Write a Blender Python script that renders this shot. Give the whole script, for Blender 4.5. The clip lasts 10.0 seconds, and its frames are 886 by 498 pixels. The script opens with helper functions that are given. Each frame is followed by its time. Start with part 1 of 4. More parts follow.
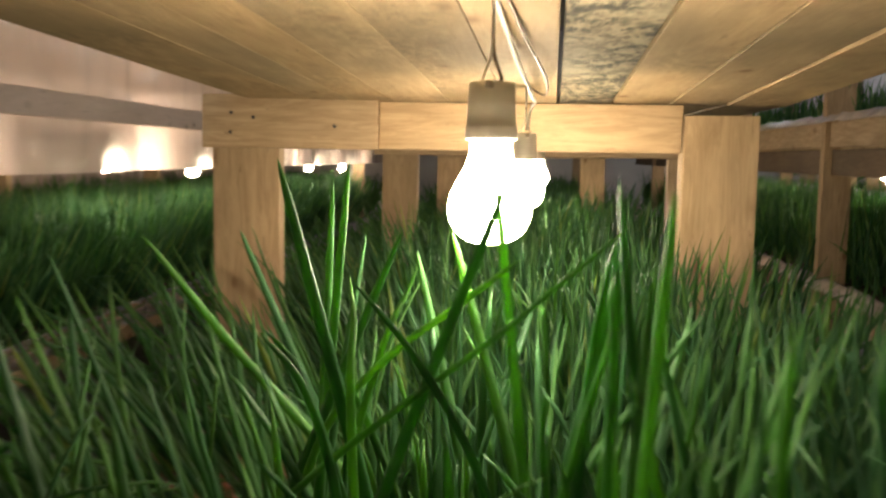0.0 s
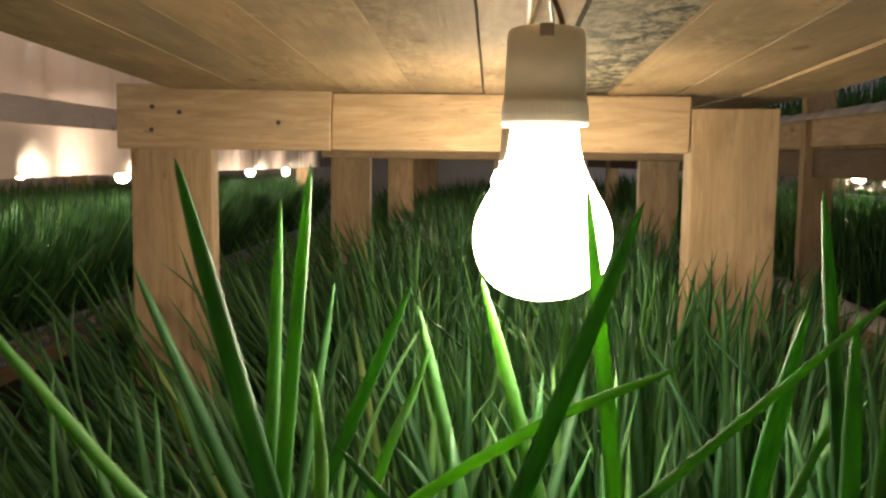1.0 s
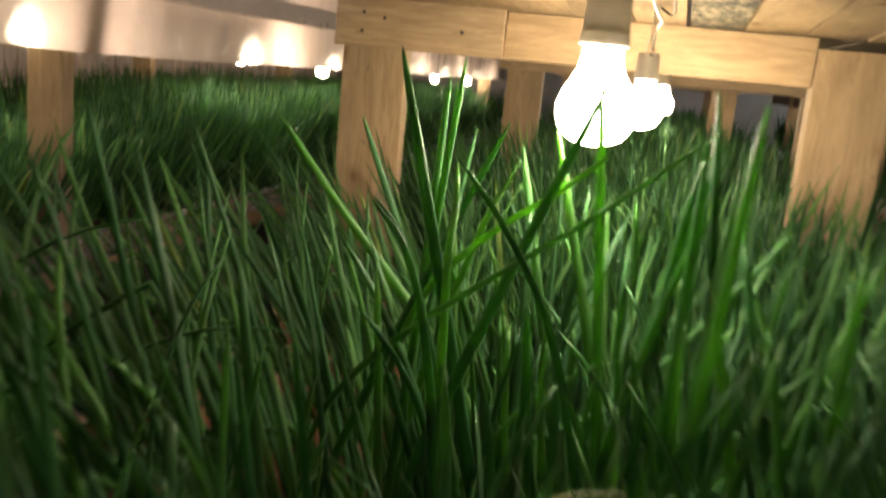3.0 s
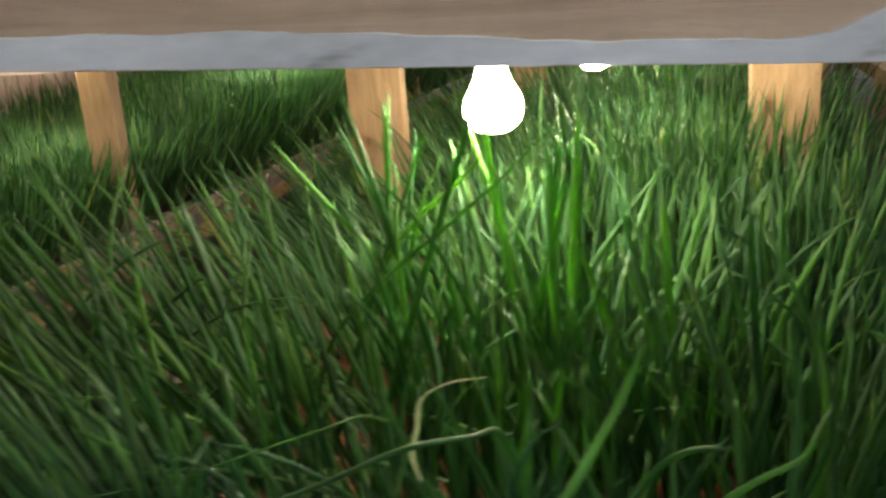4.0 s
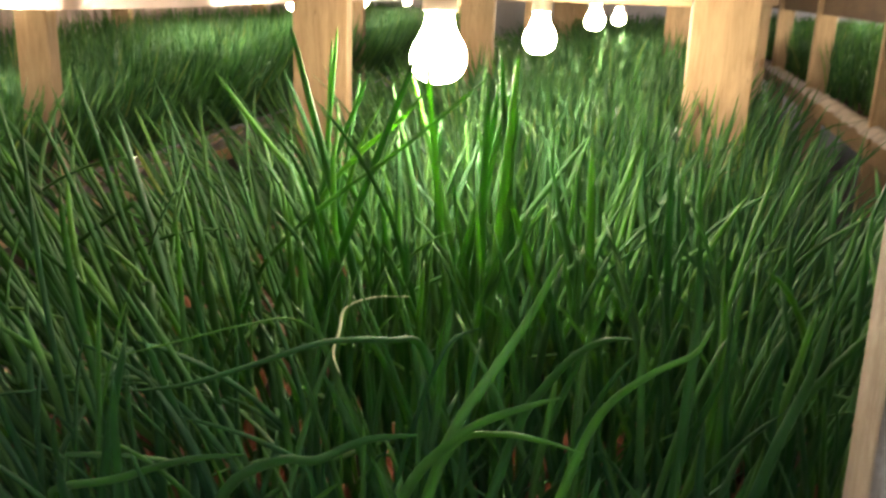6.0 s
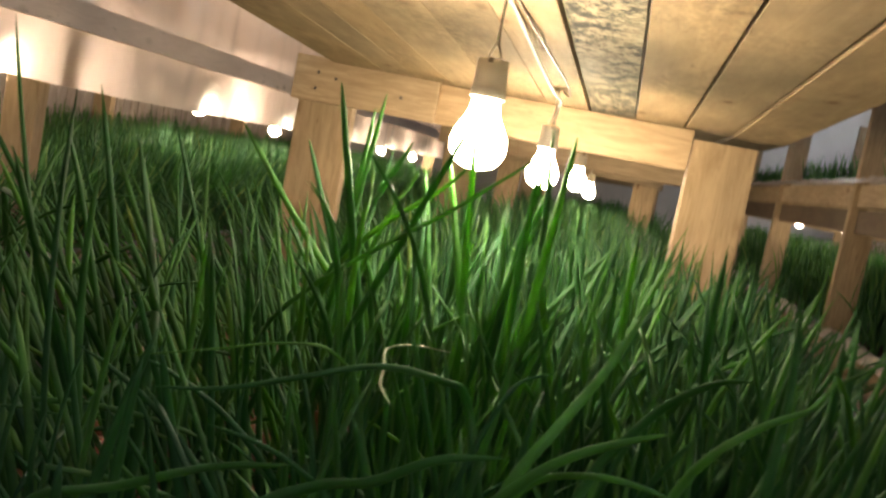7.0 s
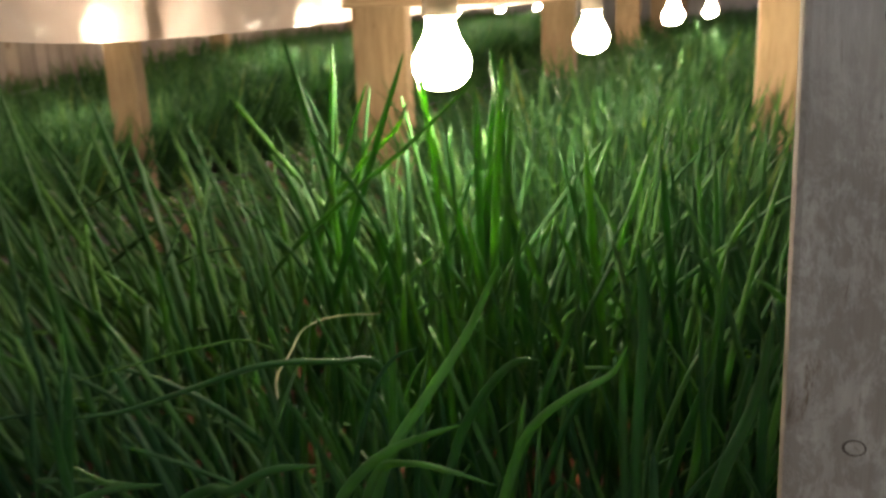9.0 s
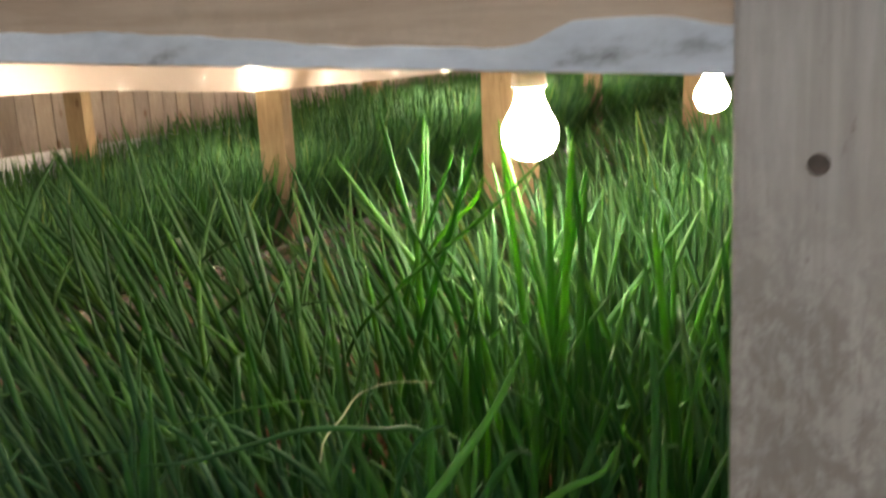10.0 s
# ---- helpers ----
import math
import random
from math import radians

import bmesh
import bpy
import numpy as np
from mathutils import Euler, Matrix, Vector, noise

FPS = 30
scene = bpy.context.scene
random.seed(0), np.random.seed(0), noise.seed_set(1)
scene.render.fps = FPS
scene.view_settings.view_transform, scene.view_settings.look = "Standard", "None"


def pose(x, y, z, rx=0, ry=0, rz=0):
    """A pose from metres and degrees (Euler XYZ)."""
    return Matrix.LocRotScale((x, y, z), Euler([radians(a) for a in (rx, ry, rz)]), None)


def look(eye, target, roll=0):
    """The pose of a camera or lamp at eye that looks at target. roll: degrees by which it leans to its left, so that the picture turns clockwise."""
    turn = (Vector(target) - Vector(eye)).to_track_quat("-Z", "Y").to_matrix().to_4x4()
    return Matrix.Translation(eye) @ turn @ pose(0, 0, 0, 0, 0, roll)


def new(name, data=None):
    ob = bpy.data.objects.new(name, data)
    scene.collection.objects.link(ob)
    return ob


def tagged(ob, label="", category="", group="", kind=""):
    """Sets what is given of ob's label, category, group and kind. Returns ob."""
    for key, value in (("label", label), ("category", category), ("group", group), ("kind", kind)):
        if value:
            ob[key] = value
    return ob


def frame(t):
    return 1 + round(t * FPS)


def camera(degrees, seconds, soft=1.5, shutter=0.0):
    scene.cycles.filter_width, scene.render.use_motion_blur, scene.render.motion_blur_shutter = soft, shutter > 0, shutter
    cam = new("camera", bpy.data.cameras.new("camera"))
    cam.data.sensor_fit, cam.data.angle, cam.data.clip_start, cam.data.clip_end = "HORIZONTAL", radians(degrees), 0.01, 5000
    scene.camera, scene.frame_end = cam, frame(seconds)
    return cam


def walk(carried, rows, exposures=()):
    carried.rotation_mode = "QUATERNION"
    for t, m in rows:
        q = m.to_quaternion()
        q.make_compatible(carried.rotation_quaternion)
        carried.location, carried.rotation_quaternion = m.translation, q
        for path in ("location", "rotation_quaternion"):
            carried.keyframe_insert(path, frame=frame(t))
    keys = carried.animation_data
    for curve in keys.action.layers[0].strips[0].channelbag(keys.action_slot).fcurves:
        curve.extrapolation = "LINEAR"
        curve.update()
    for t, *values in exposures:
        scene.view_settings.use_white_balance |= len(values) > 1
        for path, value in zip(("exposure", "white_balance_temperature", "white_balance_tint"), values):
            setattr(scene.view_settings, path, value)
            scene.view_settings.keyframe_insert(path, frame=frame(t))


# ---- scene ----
cam = camera(53.1, 10.0, 2.45, 0.65)
PATH = [
    (0.0, (0.030, -0.088, 0.449), (-0.157, 1.893, 0.243), 0.9),
    (0.5, (-0.034, 0.107, 0.416), (-0.116, 2.099, 0.258), 1.9),
    (1.0, (-0.034, 0.193, 0.446), (-0.098, 2.182, 0.249), 0.6),
    (1.5, (-0.031, 0.208, 0.445), (-0.070, 2.198, 0.254), 1.1),
    (2.0, (-0.033, 0.164, 0.428), (-0.137, 2.153, 0.244), 4.2),
    (2.5, (-0.016, 0.056, 0.414), (-0.323, 2.021, 0.202), 6.4),
    (2.7, (0.008, -0.013, 0.406), (-0.396, 1.927, 0.129), 6.9),
    (3.8, (0.189, -0.394, 0.549), (-0.334, 1.444, -0.040), -0.5),
    (4.0, (0.229, -0.374, 0.549), (-0.328, 1.460, -0.023), -4.3),
    (4.5, (0.285, -0.329, 0.527), (-0.314, 1.484, -0.069), -2.1),
    (5.0, (0.291, -0.325, 0.490), (-0.405, 1.449, -0.119), -1.9),
    (5.5, (0.261, -0.365, 0.492), (-0.315, 1.453, -0.112), -0.8),
    (6.0, (0.238, -0.418, 0.493), (-0.167, 1.455, -0.079), 2.0),
    (6.2, (0.229, -0.423, 0.495), (-0.135, 1.473, -0.028), 3.5),
    (7.3, (0.138, -0.394, 0.362), (-0.187, 1.573, 0.209), 12.2),
    (7.5, (0.138, -0.374, 0.368), (-0.179, 1.594, 0.207), 11.9),
    (7.7, (0.151, -0.383, 0.395), (-0.105, 1.584, 0.141), 8.9),
    (7.9, (0.192, -0.412, 0.449), (-0.038, 1.528, 0.023), 7.0),
    (8.0, (0.213, -0.394, 0.469), (0.001, 1.535, -0.015), 4.2),
    (8.1, (0.242, -0.389, 0.485), (0.018, 1.536, -0.011), 1.1),
    (8.4, (0.290, -0.351, 0.501), (-0.010, 1.568, 0.024), -3.4),
    (8.5, (0.297, -0.361, 0.494), (-0.066, 1.555, 0.046), -2.0),
    (9.0, (0.347, -0.351, 0.487), (-0.312, 1.455, -0.066), -2.2),
    (9.5, (0.387, -0.352, 0.495), (-0.494, 1.357, -0.058), -3.5),
    (9.6, (0.397, -0.349, 0.505), (-0.530, 1.335, -0.048), -4.1),
    (10.0, (0.429, -0.339, 0.524), (-0.544, 1.346, 0.061), -2.5),
]
walk(cam, [(t, look(eye, target, roll)) for t, eye, target, roll in PATH],
     [(0.0, 0.15), (0.5, 0.1), (1.0, -0.22), (1.5, -0.38), (2.0, -0.38), (2.5, -0.15), (2.8, 0.05), (3.8, 0.95), (4.1, 1.2), (4.5, 1.5), (5.0, 1.35), (5.5, 1.32), (6.2, 1.36), (7.3, 0.25), (7.6, 0.25), (8.0, 0.25), (8.5, 0.58), (9.0, 0.66), (9.5, 0.88), (10.0, 1.2)])

# ---- light ----
world = bpy.data.worlds.new("world")
scene.world = world
world.use_nodes = True
world.node_tree.nodes["Background"].inputs[0].default_value = (0.55, 0.62, 0.8, 1)
world.node_tree.nodes["Background"].inputs[1].default_value = 0.03

BULB_POWER = 172.0
FILM_HEM = 0.377
DECK = 0.56            # underside of the boards overhead at the second frame
SOIL = -0.14           # the bed in which the bulbs sit


# ---- materials ----
def nodes_of(name):
    m = bpy.data.materials.new(name)
    m.use_nodes = True
    t = m.node_tree
    return m, t.nodes, t.links, t.nodes["Principled BSDF"]


def ramp(N, stops):
    r = N.new("ShaderNodeValToRGB")
    while len(r.color_ramp.elements) < len(stops):
        r.color_ramp.elements.new(0.5)
    for e, (p, c) in zip(r.color_ramp.elements, stops):
        e.position, e.color = p, (*c, 1)
    return r


def mix(N, L, fac, a, b, kind="MIX"):
    n = N.new("ShaderNodeMix")
    n.data_type, n.blend_type = "RGBA", kind
    for sock, v in ((n.inputs[0], fac), (n.inputs[6], a), (n.inputs[7], b)):
        if hasattr(v, "is_output"):
            L.new(v, sock)
        elif isinstance(v, (int, float)):
            sock.default_value = v
        else:
            sock.default_value = (*v, 1)
    return n.outputs[2]


def wood(name, pale, dark, stain=(0.2, 0.15, 0.09), stain_amount=0.45, along=1, rough=0.65, mould=0.0, mould_grain=(60, 0.8), mould_colour=(0.075, 0.075, 0.055), flecks=0.65, saw=0.0):
    """Sawn softwood. along: the axis (0 x, 1 y, 2 z) that the grain follows."""
    m, N, L, P = nodes_of(name)
    tc, info = N.new("ShaderNodeTexCoord"), N.new("ShaderNodeObjectInfo")
    shift = N.new("ShaderNodeVectorMath")
    shift.operation = "MULTIPLY_ADD"
    comb = N.new("ShaderNodeCombineXYZ")
    for i in range(3):
        L.new(info.outputs["Random"], comb.inputs[i])
    L.new(comb.outputs[0], shift.inputs[0])
    shift.inputs[1].default_value = (13.1, 7.7, 9.3)
    L.new(tc.outputs["Object"], shift.inputs[2])

    def stretched(scale, long):
        mp = N.new("ShaderNodeMapping")
        s = [scale] * 3
        s[along] = scale * long
        mp.inputs["Scale"].default_value = s
        L.new(shift.outputs[0], mp.inputs[0])
        return mp.outputs[0]

    def noise_of(vec, detail=5.0, rough_=0.6, dist=0.0):
        n = N.new("ShaderNodeTexNoise")
        n.inputs["Scale"].default_value = 1.0
        n.inputs["Detail"].default_value = detail
        n.inputs["Roughness"].default_value = rough_
        n.inputs["Distortion"].default_value = dist
        L.new(vec, n.inputs["Vector"])
        return n.outputs["Fac"]
    grain = noise_of(stretched(34, 0.11), 7, 0.72, 2.2)
    fine = noise_of(stretched(210, 0.05), 4)
    broad = noise_of(stretched(7, 0.35), 4)
    g = ramp(N, [(0.36, dark), (0.60, pale)])
    L.new(grain, g.inputs[0])
    col = mix(N, L, 0.25, g.outputs[0], pale)
    fr = ramp(N, [(0.35, (0.72, 0.68, 0.62)), (0.6, (1, 1, 1))])
    L.new(fine, fr.inputs[0])
    col = mix(N, L, 0.28, col, fr.outputs[0], "MULTIPLY")
    br = ramp(N, [(0.42, (0, 0, 0)), (0.68, (1, 1, 1))])
    L.new(broad, br.inputs[0])
    sm = N.new("ShaderNodeMath")
    sm.operation = "MULTIPLY"
    sm.inputs[1].default_value = stain_amount
    L.new(br.outputs[0], sm.inputs[0])
    col = mix(N, L, sm.outputs[0], col, stain)
    # knots, far apart
    v = N.new("ShaderNodeTexVoronoi")
    v.inputs["Scale"].default_value = 1.0
    L.new(stretched(11, 0.55), v.inputs["Vector"])
    kr = ramp(N, [(0.07, (1, 1, 1)), (0.12, (0.35, 0.35, 0.35)), (0.22, (0, 0, 0))])
    L.new(v.outputs["Distance"], kr.inputs[0])
    km = N.new("ShaderNodeMath")
    km.operation = "MULTIPLY"
    km.inputs[1].default_value = 0.75
    L.new(kr.outputs[0], km.inputs[0])
    col = mix(N, L, km.outputs[0], col, (0.17, 0.09, 0.04))
    # short dark flecks and resin streaks
    fl = noise_of(stretched(70, 0.16), 7, 0.75, 0.8)
    fk = ramp(N, [(0.60, (0, 0, 0)), (0.70, (1, 1, 1))])
    L.new(fl, fk.inputs[0])
    fm = N.new("ShaderNodeMath")
    fm.operation = "MULTIPLY"
    fm.inputs[1].default_value = flecks
    L.new(fk.outputs[0], fm.inputs[0])
    col = mix(N, L, fm.outputs[0], col, (0.12, 0.075, 0.04))
    if mould:
        mo = noise_of(stretched(*mould_grain), 8, 0.78, 0.3)
        ml = noise_of(stretched(5, 0.6), 2)
        mr = ramp(N, [(0.44, (0, 0, 0)), (0.54, (1, 1, 1))])
        L.new(mo, mr.inputs[0])
        lr = ramp(N, [(0.56 - 0.3 * mould, (0, 0, 0)), (0.70 - 0.2 * mould, (1, 1, 1))])
        L.new(ml, lr.inputs[0])
        mm = N.new("ShaderNodeMath")
        mm.operation = "MULTIPLY"
        L.new(mr.outputs[0], mm.inputs[0])
        L.new(lr.outputs[0], mm.inputs[1])
        m2 = N.new("ShaderNodeMath")
        m2.operation = "MULTIPLY"
        m2.inputs[1].default_value = min(1.0, 1.5 * mould)
        L.new(mm.outputs[0], m2.inputs[0])
        col = mix(N, L, m2.outputs[0], col, mould_colour)
    if saw:
        # the saw's fine marks, across the grain
        wv = N.new("ShaderNodeTexWave")
        wv.bands_direction = "XYZ"[along]
        wv.inputs["Scale"].default_value = 42
        wv.inputs["Distortion"].default_value = 1.6
        wv.inputs["Detail"].default_value = 2
        L.new(shift.outputs[0], wv.inputs["Vector"])
        wr = ramp(N, [(0.15, (0.62, 0.58, 0.52)), (0.5, (1, 1, 1))])
        L.new(wv.outputs["Fac"], wr.inputs[0])
        wl = ramp(N, [(0.45, (0, 0, 0)), (0.62, (1, 1, 1))])
        L.new(noise_of(stretched(4.5, 0.5), 2), wl.inputs[0])
        wm = N.new("ShaderNodeMath")
        wm.operation = "MULTIPLY"
        wm.inputs[1].default_value = saw
        L.new(wl.outputs[0], wm.inputs[0])
        col = mix(N, L, wm.outputs[0], col, wr.outputs[0], "MULTIPLY")
    tone = ramp(N, [(0.0, (0.8, 0.78, 0.76)), (0.5, (1, 1, 1)), (1.0, (1.0, 0.95, 0.86))])
    L.new(info.outputs["Random"], tone.inputs[0])
    col = mix(N, L, 1.0, col, tone.outputs[0], "MULTIPLY")
    L.new(col, P.inputs["Base Color"])
    P.inputs["Roughness"].default_value = rough
    P.inputs["Specular IOR Level"].default_value = 0.3
    bump = N.new("ShaderNodeBump")
    bump.inputs["Strength"].default_value = 0.35
    bump.inputs["Distance"].default_value = 0.002
    h = N.new("ShaderNodeMath")
    h.operation = "ADD"
    L.new(grain, h.inputs[0])
    L.new(fine, h.inputs[1])
    L.new(h.outputs[0], bump.inputs["Height"])
    L.new(bump.outputs[0], P.inputs["Normal"])
    return m


PALE, DARK = (0.55, 0.41, 0.26), (0.35, 0.24, 0.135)
wood_x = wood("sawn_wood_x", PALE, DARK, along=0)
wood_y = wood("sawn_wood_y", PALE, DARK, along=1)
wood_z = wood("sawn_wood_z", PALE, DARK, along=2)
deck_wood = wood("deck_wood", (0.52, 0.385, 0.225), (0.40, 0.28, 0.155), (0.23, 0.18, 0.11), 0.7, 1, 0.75, 0.32, (70, 0.55), (0.14, 0.11, 0.065), flecks=0.8, saw=0.6)
mould_wood = wood("mouldy_wood", (0.44, 0.37, 0.25), (0.33, 0.27, 0.17), (0.22, 0.21, 0.15), 0.7, 1, 0.8, 1.0, (55, 0.7), (0.045, 0.045, 0.035), saw=0.4)
dark_wood = wood("dark_wood", (0.2, 0.14, 0.09), (0.12, 0.08, 0.05), (0.08, 0.06, 0.045), 0.5, 1)
grey_wood_z = wood("weathered_wood_z", (0.50, 0.465, 0.43), (0.37, 0.335, 0.305), (0.27, 0.215, 0.175), 0.5, 2, 0.8, 0.34, (70, 0.55), (0.17, 0.135, 0.11), 0.95)
grey_wood_x = wood("weathered_wood_x", (0.70, 0.55, 0.41), (0.56, 0.42, 0.30), (0.40, 0.28, 0.18), 0.6, 0, 0.8, 0.15)
rail_wood = wood("rail_wood", (0.82, 0.68, 0.60), (0.74, 0.60, 0.53), (0.64, 0.51, 0.45), 0.5, 1)

plank_wood = wood("plank_wood", (0.48, 0.42, 0.40), (0.36, 0.31, 0.29), (0.24, 0.20, 0.19), 0.6, 2, 0.8)


def whitewash():
    """Bluish white paint left on the beam, with worn dark patches."""
    m, N, L, P = nodes_of("worn_white_paint")
    tc = N.new("ShaderNodeTexCoord")
    n = N.new("ShaderNodeTexNoise")
    n.inputs["Scale"].default_value = 14
    n.inputs["Detail"].default_value = 8
    n.inputs["Roughness"].default_value = 0.7
    mp = N.new("ShaderNodeMapping")
    mp.inputs["Scale"].default_value = (0.35, 1, 1)
    L.new(tc.outputs["Object"], mp.inputs[0])
    L.new(mp.outputs[0], n.inputs["Vector"])
    r = ramp(N, [(0.30, (0.18, 0.17, 0.16)), (0.38, (0.55, 0.57, 0.59)), (0.60, (0.80, 0.83, 0.86))])
    L.new(n.outputs["Fac"], r.inputs[0])
    L.new(r.outputs[0], P.inputs["Base Color"])
    P.inputs["Roughness"].default_value = 0.6
    b = N.new("ShaderNodeBump")
    b.inputs["Strength"].default_value = 0.3
    b.inputs["Distance"].default_value = 0.002
    L.new(n.outputs["Fac"], b.inputs["Height"])
    L.new(b.outputs[0], P.inputs["Normal"])
    return m


white_paint = whitewash()


def plain(name, colour, rough=0.5, spec=0.5, vary=0.15, scale=20.0, metal=0.0):
    m, N, L, P = nodes_of(name)
    tc = N.new("ShaderNodeTexCoord")
    n = N.new("ShaderNodeTexNoise")
    n.inputs["Scale"].default_value = scale
    n.inputs["Detail"].default_value = 6
    L.new(tc.outputs["Object"], n.inputs["Vector"])
    r = ramp(N, [(0.3, tuple(c * (1 - vary) for c in colour)), (0.7, tuple(min(1, c * (1 + vary)) for c in colour))])
    L.new(n.outputs["Fac"], r.inputs[0])
    L.new(r.outputs[0], P.inputs["Base Color"])
    P.inputs["Roughness"].default_value = rough
    P.inputs["Specular IOR Level"].default_value = spec
    P.inputs["Metallic"].default_value = metal
    b = N.new("ShaderNodeBump")
    b.inputs["Strength"].default_value = 0.15
    b.inputs["Distance"].default_value = 0.002
    L.new(n.outputs["Fac"], b.inputs["Height"])
    L.new(b.outputs[0], P.inputs["Normal"])
    return m


socket_mat = plain("ivory_plastic", (0.62, 0.57, 0.5), 0.4, 0.5, 0.04, 60)
white_wire = plain("white_cable", (0.72, 0.68, 0.6), 0.45, 0.4, 0.05, 60)
dark_wire = plain("brown_cable", (0.10, 0.055, 0.03), 0.4, 0.5, 0.1, 60)
nail_mat = plain("nail_head", (0.05, 0.04, 0.035), 0.5, 0.5, 0.2, 200)
knot_mat = plain("knot", (0.10, 0.075, 0.06), 0.7, 0.2, 0.4, 120)
soil_mat = plain("soil", (0.06, 0.04, 0.028), 0.95, 0.1, 0.5, 60)
wall_mat = plain("wall_paint", (0.62, 0.58, 0.54), 0.8, 0.2, 0.08, 3)
ceiling_mat = plain("ceiling_paint", (0.6, 0.57, 0.56), 0.85, 0.2, 0.08, 3)
lip_film = plain("crumpled_polythene", (0.74, 0.66, 0.60), 0.22, 0.6, 0.12, 25)
concrete = plain("concrete", (0.25, 0.23, 0.21), 0.85, 0.2, 0.25, 6)


def emitter(name, colour, strength):
    m, N, L, P = nodes_of(name)
    e = N.new("ShaderNodeEmission")
    e.inputs[0].default_value = (*colour, 1)
    e.inputs[1].default_value = strength
    L.new(e.outputs[0], N["Material Output"].inputs[0])
    N.remove(P)
    return m


glow = emitter("lit_opal_glass", (1.0, 0.83, 0.59), BULB_POWER)
tube_glow = emitter("lit_tube", (0.82, 0.90, 1.0), 53.0)


def film():
    """Polythene gone milky, wrinkled."""
    m, N, L, P = nodes_of("polythene_film")
    tc = N.new("ShaderNodeTexCoord")
    n = N.new("ShaderNodeTexNoise")
    n.inputs["Scale"].default_value = 4
    n.inputs["Detail"].default_value = 3
    n.inputs["Distortion"].default_value = 2.0
    L.new(tc.outputs["Object"], n.inputs["Vector"])
    b = N.new("ShaderNodeBump")
    b.inputs["Strength"].default_value = 0.6
    b.inputs["Distance"].default_value = 0.038
    L.new(n.outputs["Fac"], b.inputs["Height"])
    gl = N.new("ShaderNodeBsdfGlossy")
    gl.inputs["Roughness"].default_value = 0.11
    L.new(b.outputs[0], gl.inputs["Normal"])
    tl = N.new("ShaderNodeBsdfTranslucent")
    tl.inputs[0].default_value = (0.70, 0.57, 0.54, 1)
    rf = N.new("ShaderNodeBsdfRefraction")
    rf.inputs["Color"].default_value = (0.75, 0.72, 0.68, 1)
    rf.inputs["Roughness"].default_value = 0.8
    rf.inputs["IOR"].default_value = 1.12
    L.new(b.outputs[0], rf.inputs["Normal"])
    df = N.new("ShaderNodeBsdfDiffuse")
    df.inputs[0].default_value = (0.8, 0.77, 0.73, 1)

    def mixed(f, a, c):
        s = N.new("ShaderNodeMixShader")
        if hasattr(f, "is_output"):
            L.new(f, s.inputs[0])
        else:
            s.inputs[0].default_value = f
        L.new(a, s.inputs[1])
        L.new(c, s.inputs[2])
        return s.outputs[0]
    milky = mixed(0.2, tl.outputs[0], df.outputs[0])
    r = ramp(N, [(0.35, (0.80, 0.80, 0.80)), (0.7, (0.97, 0.97, 0.97))])
    L.new(n.outputs["Fac"], r.inputs[0])
    body = mixed(r.outputs[0], rf.outputs[0], milky)
    fres = N.new("ShaderNodeFresnel")
    fres.inputs[0].default_value = 1.5
    out = mixed(fres.outputs[0], body, gl.outputs[0])
    L.new(out, N["Material Output"].inputs[0])
    N.remove(P)
    return m


film_mat = film()


def leaf_material(name, island):
    """Waxy onion leaf: lets some light through; tone varies from leaf to leaf."""
    m, N, L, P = nodes_of(name)
    tc = N.new("ShaderNodeTexCoord")
    if island:
        rnd = N.new("ShaderNodeNewGeometry").outputs["Random Per Island"]
    else:
        rnd = N.new("ShaderNodeObjectInfo").outputs["Random"]
    stops = [(0.0, (0.032, 0.095, 0.040)), (0.35, (0.041, 0.116, 0.046)), (0.75, (0.066, 0.162, 0.056)), (0.96, (0.092, 0.205, 0.066))]
    if island:
        stops.append((1.0, (0.20, 0.26, 0.10)))
    tone = ramp(N, stops)
    L.new(rnd, tone.inputs[0])
    n = N.new("ShaderNodeTexNoise")
    n.inputs["Scale"].default_value = 22
    n.inputs["Detail"].default_value = 5
    L.new(tc.outputs["Object"], n.inputs["Vector"])
    r = ramp(N, [(0.3, (0.72, 0.75, 0.7)), (0.7, (1.15, 1.1, 1.2))])
    L.new(n.outputs["Fac"], r.inputs[0])
    col = mix(N, L, 1.0, tone.outputs[0], r.outputs[0], "MULTIPLY")
    st = N.new("ShaderNodeTexNoise")
    st.inputs["Scale"].default_value = 1.0
    mp = N.new("ShaderNodeMapping")
    mp.inputs["Scale"].default_value = (900, 900, 12)
    L.new(tc.outputs["Object"], mp.inputs[0])
    L.new(mp.outputs[0], st.inputs["Vector"])
    L.new(col, P.inputs["Base Color"])
    P.inputs["Roughness"].default_value = 0.5
    P.inputs["Specular IOR Level"].default_value = 0.25
    b = N.new("ShaderNodeBump")
    b.inputs["Strength"].default_value = 0.25
    b.inputs["Distance"].default_value = 0.0006
    L.new(st.outputs["Fac"], b.inputs["Height"])
    L.new(b.outputs[0], P.inputs["Normal"])
    tl = N.new("ShaderNodeBsdfTranslucent")
    tcol = mix(N, L, 1.0, col, (2.9, 3.0, 0.6), "MULTIPLY")
    L.new(tcol, tl.inputs[0])
    s = N.new("ShaderNodeMixShader")
    s.inputs[0].default_value = 0.38
    L.new(P.outputs[0], s.inputs[1])
    L.new(tl.outputs[0], s.inputs[2])
    L.new(s.outputs[0], N["Material Output"].inputs[0])
    return m


